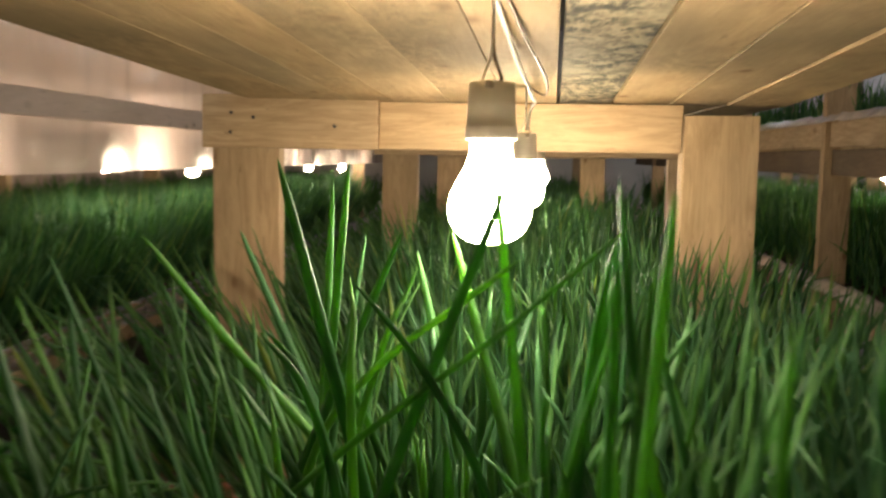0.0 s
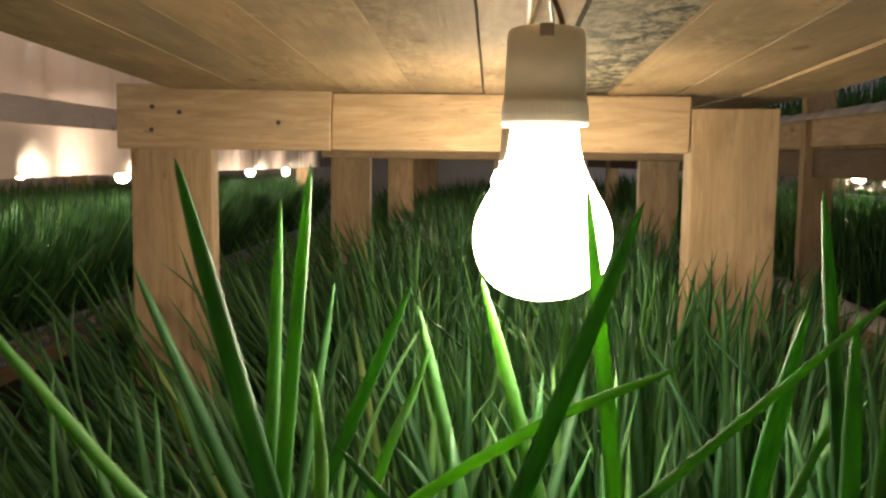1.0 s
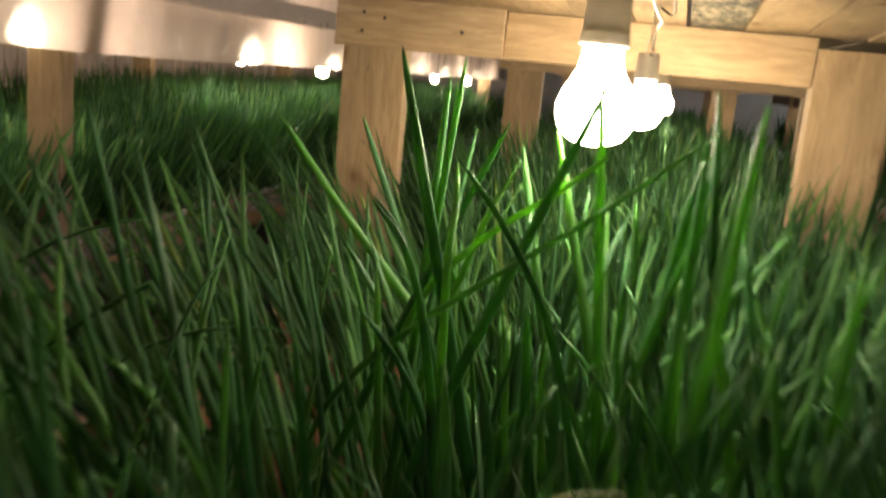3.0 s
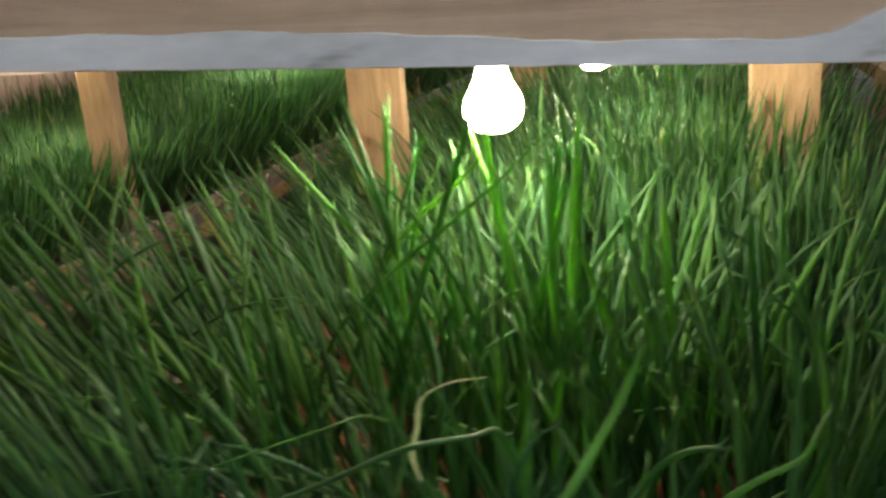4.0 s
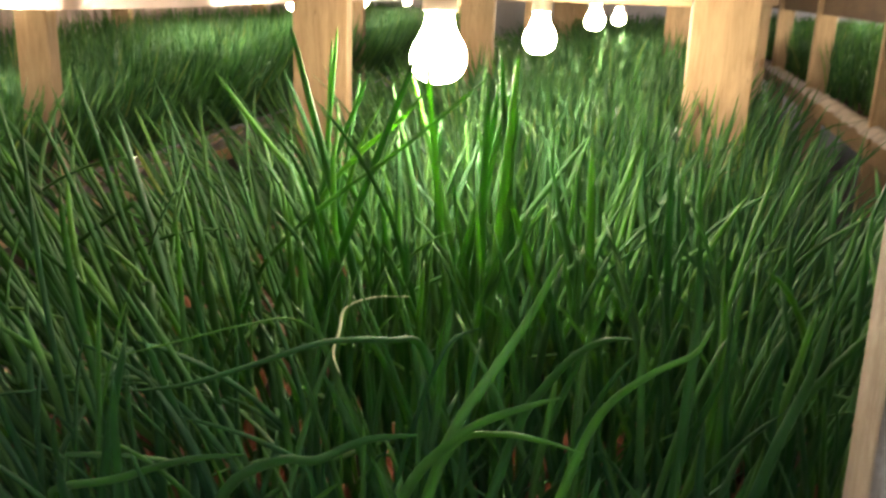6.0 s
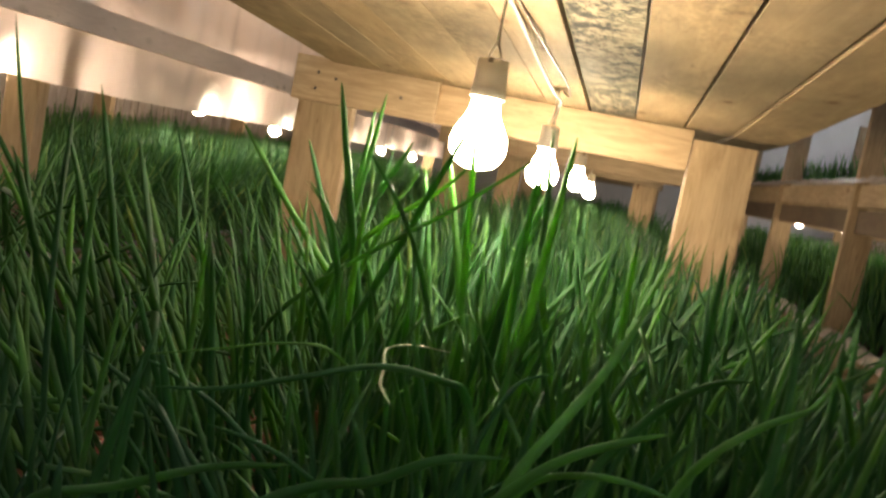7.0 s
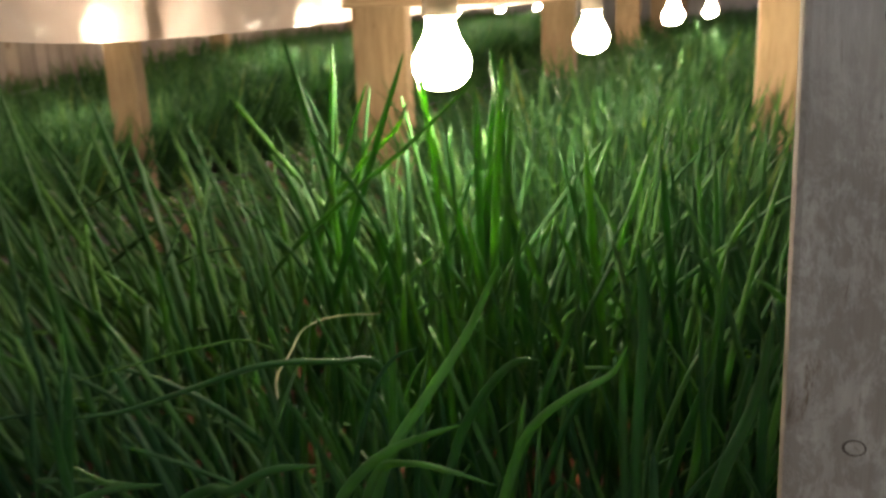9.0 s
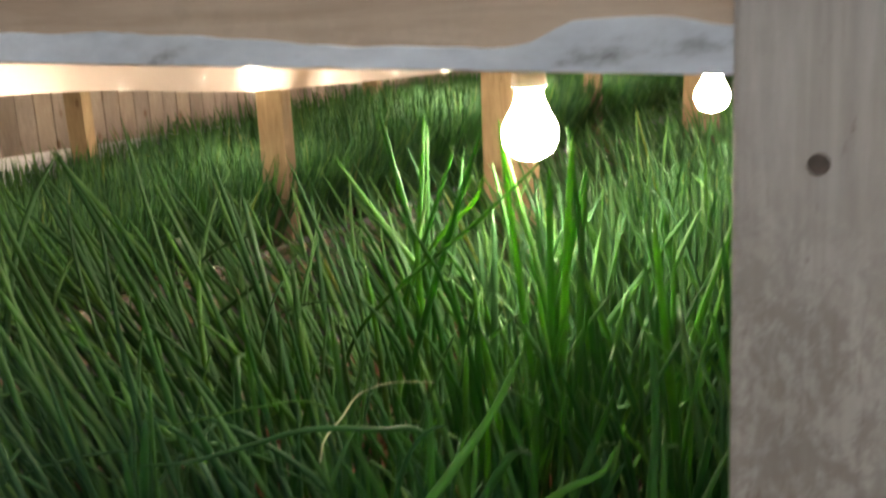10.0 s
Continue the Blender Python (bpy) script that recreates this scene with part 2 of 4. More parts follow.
leaf_one = leaf_material("onion_leaf", False)
leaf_many = leaf_material("onion_leaves", True)
dry_leaf = plain("withered_leaf", (0.40, 0.44, 0.22), 0.6, 0.3, 0.3, 40)


def skin(name):
    m, N, L, P = nodes_of(name)
    tc, info = N.new("ShaderNodeTexCoord"), N.new("ShaderNodeObjectInfo")
    n = N.new("ShaderNodeTexNoise")
    n.inputs["Scale"].default_value = 1.0
    n.inputs["Detail"].default_value = 5
    mp = N.new("ShaderNodeMapping")
    mp.inputs["Scale"].default_value = (260, 260, 30)
    L.new(tc.outputs["Object"], mp.inputs[0])
    L.new(mp.outputs[0], n.inputs["Vector"])
    r = ramp(N, [(0.3, (0.20, 0.075, 0.04)), (0.55, (0.36, 0.15, 0.08)), (0.8, (0.50, 0.30, 0.19))])
    L.new(n.outputs["Fac"], r.inputs[0])
    L.new(r.outputs[0], P.inputs["Base Color"])
    P.inputs["Roughness"].default_value = 0.35
    return m


skin_mat = skin("onion_skin")


# ---- mesh helpers ----
def mesh_of(name, bm, material, smooth=False):
    me = bpy.data.meshes.new(name)
    bm.to_mesh(me)
    bm.free()
    me.materials.append(material)
    if smooth:
        me.shade_smooth()
    return me


def part(name, bm, material, parent=None, label="", smooth=False):
    ob = new(name, mesh_of(name, bm, material, smooth))
    ob.parent = parent
    if label:
        ob["label"] = label
    return ob


def box(bm, lo, hi, bevel=0.0, wobble=0.0):
    """A sawn piece between two corners, with softened edges and a slightly uneven face."""
    g = bmesh.ops.create_cube(bm, size=1.0)
    vs = g["verts"]
    for v in vs:
        v.co = Vector([(a + b) / 2 + c * (b - a) for a, b, c in zip(lo, hi, v.co)])
        v.co += Vector([random.uniform(-wobble, wobble) for _ in range(3)])
    if bevel:
        es = list({e for v in vs for e in v.link_edges})
        bmesh.ops.bevel(bm, geom=es, offset=bevel, segments=2, affect="EDGES", profile=0.6)


def board(name, lo, hi, material, parent=None, label="", bevel=0.0025, wobble=0.001, turn=0.0):
    """A board as its own mesh, with its origin at its middle."""
    mid = [(a + b) / 2 for a, b in zip(lo, hi)]
    bm = bmesh.new()
    box(bm, [a - c for a, c in zip(lo, mid)], [b - c for b, c in zip(hi, mid)], bevel, wobble)
    ob = part(name, bm, material, parent, label)
    ob.matrix_basis = pose(*mid, 0, 0, turn)
    return ob


def lathe(bm, profile, n=20, at=(0, 0, 0), close=True):
    rings = []
    for r, z in profile:
        rings.append([bm.verts.new((at[0] + r * math.cos(2 * math.pi * k / n), at[1] + r * math.sin(2 * math.pi * k / n), at[2] + z)) for k in range(n)])
    for a, b in zip(rings, rings[1:]):
        for k in range(n):
            bm.faces.new((a[k], a[(k + 1) % n], b[(k + 1) % n], b[k]))
    if close:
        bm.faces.new(list(reversed(rings[0])))
        bm.faces.new(rings[-1])
    bmesh.ops.recalc_face_normals(bm, faces=bm.faces)


def tube(bm, points, radius, n=8):
    """A round cord along points."""
    rings = []
    pts = [Vector(p) for p in points]
    for i, p in enumerate(pts):
        d = (pts[min(i + 1, len(pts) - 1)] - pts[max(i - 1, 0)]).normalized()
        a = d.orthogonal().normalized()
        if rings:
            a = (last - d * last.dot(d)).normalized()
        last = a
        b = d.cross(a)
        rings.append([bm.verts.new(p + radius * (a * math.cos(2 * math.pi * k / n) + b * math.sin(2 * math.pi * k / n))) for k in range(n)])
    for r0, r1 in zip(rings, rings[1:]):
        for k in range(n):
            bm.faces.new((r0[k], r0[(k + 1) % n], r1[(k + 1) % n], r1[k]))
    bm.faces.new(list(reversed(rings[0])))
    bm.faces.new(rings[-1])


def spline(points, n=24):
    """A smooth run of points through a few given ones."""
    P = [Vector(p) for p in points]
    P = [2 * P[0] - P[1]] + P + [2 * P[-1] - P[-2]]
    T = [0.0]
    for a, b in zip(P, P[1:]):
        T.append(T[-1] + max(1e-4, (b - a).length) ** 0.5)
    out = []
    for i in range(1, len(P) - 2):
        a, b, c, d = P[i - 1:i + 3]
        ta, tb, tc, td = T[i - 1:i + 3]
        for k in range(n):
            t = tb + (tc - tb) * k / n
            ab = a.lerp(b, (t - ta) / (tb - ta))
            bc = b.lerp(c, (t - tb) / (tc - tb))
            cd = c.lerp(d, (t - tc) / (td - tc))
            abc = ab.lerp(bc, (t - ta) / (tc - ta))
            bcd = bc.lerp(cd, (t - tb) / (td - tb))
            out.append(abc.lerp(bcd, (t - tb) / (tc - tb)))
    out.append(P[-2])
    return out


# ---- room ----
X0, X1, Y0, Y1, Z0, Z1 = -3.3, 3.6, -2.6, 11.0, -0.85, 2.0


def room_piece(name, lo, hi, material, label, category):
    return tagged(board(name, lo, hi, material, None, "", 0.0, 0.0), label, category, kind="structure")


room_piece("floor", (X0 - 0.2, Y0 - 0.2, Z0 - 0.1), (X1 + 0.2, Y1 + 0.2, Z0), concrete, "bare grey concrete floor under the racks", "floor")
room_piece("ceiling", (X0 - 0.2, Y0 - 0.2, Z1), (X1 + 0.2, Y1 + 0.2, Z1 + 0.1), ceiling_mat, "plain pale ceiling of the growing room", "ceiling")
wall_west = room_piece("wall_west", (X0 - 0.15, Y0, Z0), (X0, Y1, Z1), wall_mat, "pale plastered wall behind the side rack", "wall")
room_piece("wall_east", (X1, Y0, Z0), (X1 + 0.15, Y1, Z1), wall_mat, "pale plastered wall of the growing room", "wall")
room_piece("wall_north", (X0 - 0.15, Y1, Z0), (X1 + 0.15, Y1 + 0.15, Z1), wall_mat, "pale plastered wall at the far end", "wall")
room_piece("wall_south", (X0 - 0.15, Y0 - 0.15, Z0), (X1 + 0.15, Y0, Z1), wall_mat, "pale plastered wall by the entrance", "wall")

# strip lights on the ceiling of the gangways
for sx, sy in ((0.45, -1.25), (1.85, -1.15), (2.75, 3.3), (2.75, 6.2), (2.5, 9.7)):
    strip = tagged(new("strip_light"), "white strip light on the ceiling of the gangway", "ceiling light", "strip lights")
    strip.matrix_basis = pose(sx, sy, Z1 - 0.03)
    bm = bmesh.new()
    box(bm, (-0.62, -0.05, -0.03), (0.62, 0.05, 0.03), 0.006)
    part("housing", bm, white_wire, strip)
    bm = bmesh.new()
    tube(bm, [(-0.58, 0, -0.047), (0.58, 0, -0.047)], 0.013, 10)
    part("tube", bm, tube_glow, strip, "lit white tube")


# ---- racks ----
def rack_post(lo, hi, label, material=wood_z):
    return tagged(board("rack_post", lo, hi, material, None, "", 0.003, 0.0015), label, "post", "posts of the racks")


def rack_beam(lo, hi, label, material=wood_x, turn=0.0):
    return tagged(board("rack_beam", lo, hi, material, None, "", 0.003, 0.0015, turn), label, "beam", "beams of the racks")


# front frame of the middle rack
front_post = rack_post((0.362, 0.0, Z0), (0.510, 0.05, 1.1), "weathered grey-white wooden post with dark stains and a knot", grey_wood_z)
front_post.matrix_basis = pose(0.006, 0, 0) @ front_post.matrix_basis @ pose(0, 0, 0, 0, -1.3, 0)
rack_post((-0.74, 0.0, Z0), (-0.60, 0.05, 1.1), "weathered grey-white wooden post under the beam", grey_wood_z)
front_beam = rack_beam((-0.598, 0.004, 0.5215), (0.372, 0.05, 0.6615), "weathered beam, bare above and bluish white paint along the bottom", grey_wood_x)
front_beam.matrix_basis = front_beam.matrix_basis @ pose(0, 0, 0, 0, 2.0, 0)


def paint_band():
    """The band of paint along the beam's lower edge: its upper edge wanders, with a hump near the post."""
    bm = bmesh.new()
    rows = []
    n = 160
    for i in range(n + 1):
        x = -0.596 + i / n * 0.957
        h = 0.0165 - 0.0075 / (1 + math.exp(-(x - 0.12) / 0.03)) + 0.012 / (1 + math.exp(-(x - 0.285) / 0.006)) - 0.004 / (1 + math.exp(-(x - 0.345) / 0.004))
        h += 0.0012 * noise.noise(Vector((x * 25, 0, 0))) + 0.0005 * noise.noise(Vector((x * 120, 4, 0)))
        lo = 0.5188 - 0.0349 * x + 0.0006 * noise.noise(Vector((x * 60, 9, 0)))
        rows.append((bm.verts.new((x, 0.0015, lo)), bm.verts.new((x, 0.0015, lo + h)), bm.verts.new((x, 0.008, lo + h + 0.0005)), bm.verts.new((x, 0.008, lo))))
    for a, b in zip(rows, rows[1:]):
        for k in range(4):
            bm.faces.new((a[k], b[k], b[(k + 1) % 4], a[(k + 1) % 4]))
    bm.faces.new(rows[0])
    bm.faces.new(list(reversed(rows[-1])))
    bmesh.ops.recalc_face_normals(bm, faces=bm.faces)
    ob = part("paint_band", bm, white_paint, front_beam, "worn bluish white paint")
    ob.matrix_parent_inverse = front_beam.matrix_basis.inverted()


paint_band()


def disc_on(parent, name, x, y, z, r, material, depth=0.0015, squash=1.0):
    bm = bmesh.new()
    lathe(bm, [(r, 0), (r * 0.92, depth), (r * 0.3, depth * 1.2)], 14)
    ob = part(name, bm, material, parent)
    ob.matrix_parent_inverse = parent.matrix_basis.inverted()
    ob.matrix_basis = pose(x, y, z, 90) @ Matrix.Diagonal((1, squash, 1, 1))
    return ob


disc_on(front_post, "knot", 0.3895, 0.0005, 0.4745, 0.0042, knot_mat)
disc_on(front_post, "knot", 0.3895, 0.0005, 0.3075, 0.0050, knot_mat, 0.0008, 0.8)
disc_on(front_post, "knot_heart", 0.3897, -0.0003, 0.3076, 0.0037, grey_wood_z, 0.0005, 0.8)

# second frame
left_lap = rack_beam((-0.637, 1.690, 0.462), (-0.274, 1.714, 0.570), "short pale pine board nailed across the post", wood_x)
for nx, nz in ((-0.576, 0.533), (-0.530, 0.524), (-0.578, 0.494), (-0.362, 0.508)):
    disc_on(left_lap, "nail", nx, 1.6895, nz, 0.0042, nail_mat, 0.001)
rack_beam((-0.272, 1.697, 0.464), (0.328, 1.722, 0.5585), "pale pine cross beam under the shelf boards", wood_x)
rack_post((-0.627, 1.716, Z0), (-0.485, 1.766, 0.5585), "pale pine post with a board nailed over its top")
rack_post((0.330, 1.695, Z0), (0.475, 1.745, 0.537), "pale pine post standing under the shelf boards")

# frames further in
for y, xl, xr in ((3.40, -0.545, 0.565), (5.10, -0.50, 0.33), (6.8, -0.5, 0.45), (8.5, -0.5, 0.45)):
    rack_post((xl, y, Z0), (xl + 0.14, y + 0.05, 0.5585), "pine post of the frame further along the rack")
    rack_post((xr, y, Z0), (xr + 0.14, y + 0.05, 0.5585), "pine post of the frame further along the rack")
    rack_beam((xl - 0.03, y - 0.027, 0.455), (xr + 0.16, y - 0.001, 0.5585), "darkened pine cross beam further along the rack", wood_x)

# boards overhead: the first bay slopes a little, down towards the second frame
SLOPE = 0.0333


def deck_z(y):
    return DECK + max(0.0, (1.70 - y) * SLOPE)


EDGES = (-0.545, -0.410, -0.330, -0.243, -0.130, -0.017, 0.086, 0.193, 0.303, 0.416, 0.530)
SKEW = (0.0, 0.0, 0.0, 0.2, 0.5, 0.8, 1.0, 1.0, 1.0, 0.8, 0.6)     # how far each joint runs askew


def skew_board(ob, near_a, near_b, width):
    """Lets a board's two long edges drift towards -x at its near end."""
    for v in ob.data.vertices:
        f = min(1.0, max(0.0, v.co.x / width + 0.5))
        v.co.x += 0.029 * (near_a * (1 - f) + near_b * f) * (v.co.y - 0.83)


DROP = (0.0016, 0.0012, 0.0008, 0.0004, 0.0006, 0.0, 0.0018, 0.0, 0.0012, -0.001)
deck = tagged(new("shelf_deck"), "rough sawn shelf boards with gaps, stains and mould, seen from beneath", "shelf", "", "structure")
deck.matrix_basis = pose(0, 1.70, DECK, -math.degrees(math.atan(SLOPE)))
deck_far = tagged(new("shelf_deck"), "rough sawn shelf boards further along the rack, seen from beneath", "shelf", "", "structure")
for i, (a, b) in enumerate(zip(EDGES, EDGES[1:])):
    gap = (0.001, 0.0008, 0.001, 0.001, 0.001, 0.0045, 0.006, 0.0025, 0.009, 0.002)[i]
    mouldy = i == 6
    y1 = 0.02 + 0.012 * (i % 3)
    first = board("board", (a + gap / 2, -1.645, DROP[i]), (b - gap / 2, y1, DROP[i] + 0.024), mould_wood if mouldy else deck_wood, deck, "board black with mould" if mouldy else "", 0.0008, 0.0006)
    skew_board(first, SKEW[i], SKEW[i + 1], b - a)
    for y0, y2 in ((1.745 + 0.012 * (i % 3), 5.2), (5.204, 9.0)):
        board("board", (a + gap / 2, y0, DECK + DROP[i]), (b - gap / 2, y2, DECK + DROP[i] + 0.024), deck_wood, deck_far, "", 0.002, 0.0012)

# the middle bed: tray boards, soil
for x0, x1 in ((-0.668, -0.645), (0.560, 0.583)):
    tagged(board("tray_side", (x0, 0.055, SOIL - 0.06), (x1, 6.9, SOIL + 0.05), wood_y, None), "pine board along the side of the onion bed", "board", "sides of the beds")
tagged(board("tray_side", (-0.64, 0.055, SOIL - 0.06), (0.556, 0.08, SOIL + 0.05), wood_x, None), "pine board across the front of the onion bed", "board", "sides of the beds")


def bed(name, x0, x1, y0, y1, z, label):
    bm = bmesh.new()
    nx, ny = int((x1 - x0) / 0.05), int((y1 - y0) / 0.05)
    vs = [[bm.verts.new((x0 + (x1 - x0) * i / nx, y0 + (y1 - y0) * j / ny, z + 0.012 * noise.noise(Vector((i * 0.7, j * 0.7, z))))) for j in range(ny + 1)] for i in range(nx + 1)]
    low = [[bm.verts.new((x0 + (x1 - x0) * i, y0 + (y1 - y0) * j, z - 0.05)) for j in (0, 1)] for i in (0, 1)]
    for i in range(nx):
        for j in range(ny):
            bm.faces.new((vs[i][j], vs[i + 1][j], vs[i + 1][j + 1], vs[i][j + 1]))
    bm.faces.new((low[0][0], low[0][1], low[1][1], low[1][0]))
    return tagged(part(name, bm, soil_mat, None), label, "soil", kind="structure")


bed("soil_bed", -0.644, 0.559, 0.082, 6.9, SOIL, "dark damp soil of the middle onion bed")


# ---- neighbouring racks ----
LX, LZ = -1.585, -0.17
for y in (0.1, 2.08, 5.3, 8.6):
    rack_post((LX - 0.115, y, Z0), (LX + 0.0, y + 0.05, 1.4), "pine post at the side of the film-hung rack")
for y in (0.0, 2.14, 4.33, 6.25, 8.7):
    rack_post((-2.80, y, Z0), (-2.69, y + 0.05, 1.4), "pine post at the back of the film-hung rack")
tagged(board("rack_beam", (LX + 0.088, -0.4, 0.555), (LX + 0.112, 9.6, 0.641), rail_wood, None), "long greyish pine rail over the polythene of the side rack", "beam", "beams of the racks")
tagged(board("rack_beam", (-2.83, -0.4, 0.575), (-2.804, 9.6, 0.635), wood_y, None), "long pine rail at the back of the side rack", "beam", "beams of the racks")
tagged(board("shelf_deck", (-2.80, -0.4, 0.61), (LX - 0.002, 9.6, 0.634), deck_wood, None), "shelf boards of the film-hung rack, seen from beneath", "shelf", kind="structure")
tagged(board("tray_side", (LX + 0.002, -0.4, LZ - 0.13), (LX + 0.026, 9.6, LZ), wood_y, None), "reddish pine board along the side bed", "board", "sides of the beds")
tagged(board("tray_side", (-2.87, -0.4, LZ - 0.13), (-2.846, 9.6, LZ + 0.30), white_paint, None), "whitish board along the back of the side bed", "board", "sides of the beds")
bed("soil_bed", -2.844, LX, -0.4, 9.6, LZ - 0.03, "dark soil of the side onion bed")


def film_sheet(x, y0, y1, z0, z1, label, seed, amp=0.02, hem=0.012, front_lift=0.0):
    """A hanging sheet of polythene: folds run down it, and its hem sags between the lamps."""
    bm = bmesh.new()
    ny, nz = int((y1 - y0) / 0.03), 22
    vs = []
    for i in range(ny + 1):
        y = y0 + (y1 - y0) * i / ny
        bottom = z0 + front_lift / (1 + math.exp((y - 1.5) / 0.15)) + hem * noise.noise(Vector((y * 0.9, seed, 0))) + 0.3 * hem * noise.noise(Vector((y * 6, seed, 3)))
        col = []
        for k in range(nz + 1):
            f = k / nz
            z = bottom + (z1 - bottom) * f
            dx = amp * noise.noise(Vector((y * 2.2, z * 1.3, seed))) + 0.45 * amp * noise.noise(Vector((y * 9, z * 2.0, seed + 5)))
            dx += 0.25 * amp * abs(noise.noise(Vector((y * 5 + z * 7, z * 5, seed + 9))))
            col.append(bm.verts.new((x + dx * (1.2 - 0.7 * f), y, z)))
        vs.append(col)
    for a, b in zip(vs, vs[1:]):
        for k in range(nz):
            bm.faces.new((a[k], b[k], b[k + 1], a[k + 1]))
    return tagged(part("polythene_sheet", bm, film_mat, None, "", True), label, "plastic sheet", "polythene sheets")


film_sheet(LX + 0.062, -0.4, 9.6, FILM_HEM, 1.45, "clear milky polythene sheet hanging from the side rack, creased", 2.0, 0.024, 0.006, 0.06)


def edge_film(x, y0, y1, z, label, seed):
    """Polythene lapped over the edge of a bed."""
    bm = bmesh.new()
    ny = int((y1 - y0) / 0.025)
    prof = [(-0.05, -0.015), (-0.02, 0.012), (0.012, 0.016), (0.03, 0.004), (0.034, -0.035), (0.036, -0.075)]
    vs = []
    for i in range(ny + 1):
        y = y0 + (y1 - y0) * i / ny
        vs.append([bm.verts.new((x + px + 0.012 * noise.noise(Vector((y * 8, k * 0.8, seed))), y, z + pz + 0.014 * noise.noise(Vector((y * 10, k * 0.9, seed + 4))))) for k, (px, pz) in enumerate(prof)])
    for a, b in zip(vs, vs[1:]):
        for k in range(len(prof) - 1):
            bm.faces.new((a[k], b[k], b[k + 1], a[k + 1]))
    return tagged(part("edge_film", bm, lip_film if x > 0 else film_mat, None, "", True), label, "plastic sheet", "polythene sheets")


edge_film(LX + 0.012, -0.4, 9.6, LZ + 0.008, "crumpled clear polythene lapped over the side bed's edge", 1.0)

RX, RZ = 1.12, -0.005
for y in (0.3, 1.82, 3.34, 4.86, 6.38, 7.9):
    rack_post((RX, y, Z0), (RX + 0.106, y + 0.045, 1.35), "slim pine post of the two-tier rack")
    rack_post((RX + 1.1, y, Z0), (RX + 1.2, y + 0.045, 1.35), "slim pine post of the two-tier rack")
    rack_beam((RX + 0.02, y + 0.047, 0.40), (RX + 1.19, y + 0.07, 0.497), "cross beam under the upper bed of the two-tier rack")
tagged(board("tray_side", (RX + 0.018, 0.3, 0.508), (RX + 0.042, 9.4, 0.60), wood_y, None), "pine board along the upper bed", "board", "sides of the beds")
tagged(board("rack_beam", (RX + 0.03, 0.3, 0.404), (RX + 0.055, 9.4, 0.498), dark_wood, None), "dark rail under the upper bed", "beam", "beams of the racks")
tagged(board("shelf_deck", (RX + 0.06, 0.3, 0.50), (RX + 1.19, 9.4, 0.524), deck_wood, None), "shelf boards under the upper bed", "shelf", kind="structure")
bed("soil_bed", RX + 0.045, RX + 1.19, 0.3, 9.4, 0.575, "soil of the upper onion bed")
edge_film(RX + 0.02, 0.3, 9.4, 0.612, "crumpled clear polythene lapped over the upper bed's edge", 8.0)
tagged(board("tray_side", (RX + 0.018, 0.3, RZ - 0.12), (RX + 0.042, 9.4, RZ), wood_y, None), "pine board along the lower bed", "board", "sides of the beds")
bed("soil_bed", RX + 0.045, RX + 1.19, 0.3, 9.4, RZ - 0.02, "soil of the lower onion bed of the two-tier rack")
edge_film(RX + 0.02, 0.3, 9.4, RZ + 0.006, "shiny polythene lapped over the lower bed's edge", 11.0)


# ---- lamps ----
def lamp_meshes():
    out = {}
    bm = bmesh.new()
    prof = [(0.0155, 0.089), (0.0158, 0.084), (0.0162, 0.0785), (0.0172, 0.071), (0.0194, 0.064), (0.0228, 0.057), (0.0267, 0.050), (0.0304, 0.043), (0.0327, 0.036), (0.0333, 0.030), (0.0327, 0.0235), (0.0305, 0.0165), (0.0266, 0.0100), (0.0208, 0.0050), (0.0132, 0.0017), (0.004, 0.0)]
    lathe(bm, [(p.x, p.z) for p in spline([(r, 0, z) for r, z in prof], 2)], 36)
    out["glass"] = mesh_of("glass", bm, glow, True)
    bm = bmesh.new()
    # holder: skirt with a rim, body tapering to a flat top with a notch
    lathe(bm, [(0.0150, 0.0830), (0.0200, 0.0830), (0.0207, 0.0839), (0.0207, 0.0855), (0.0204, 0.0900), (0.0199, 0.0942), (0.0194, 0.0983), (0.0190, 0.1076), (0.0185, 0.1244), (0.0178, 0.1274), (0.0165, 0.1283), (0.0060, 0.1288)], 40)
    out["holder"] = mesh_of("holder", bm, socket_mat, True)
    bm = bmesh.new()
    # the notch: a thin box, the shade of its recess put into a dark colour
    box(bm, (-0.0032, -0.0192, 0.1225), (0.0032, -0.0165, 0.1286), 0.0006)
    clip = bm
    bm = bmesh.new()
    # grip ring round the skirt, finely ribbed
    n = 96
    rings = [[bm.verts.new((math.cos(2 * math.pi * k / n) * (r + 0.00015 * (k % 2)), math.sin(2 * math.pi * k / n) * (r + 0.00015 * (k % 2)), z)) for k in range(n)] for r, z in ((0.0200, 0.0877), (0.02065, 0.0878), (0.02015, 0.0939), (0.0193, 0.0946))]
    for a, b in zip(rings, rings[1:]):
        for k in range(n):
            bm.faces.new((a[k], a[(k + 1) % n], b[(k + 1) % n], b[k]))
    out["grip_ring"] = mesh_of("grip_ring", bm, socket_mat)
    bm = clip
    out["clip"] = mesh_of("clip", bm, plain("holder_notch_shade", (0.16, 0.12, 0.09), 0.5, 0.4, 0.05, 60))
    return out


LAMP = lamp_meshes()


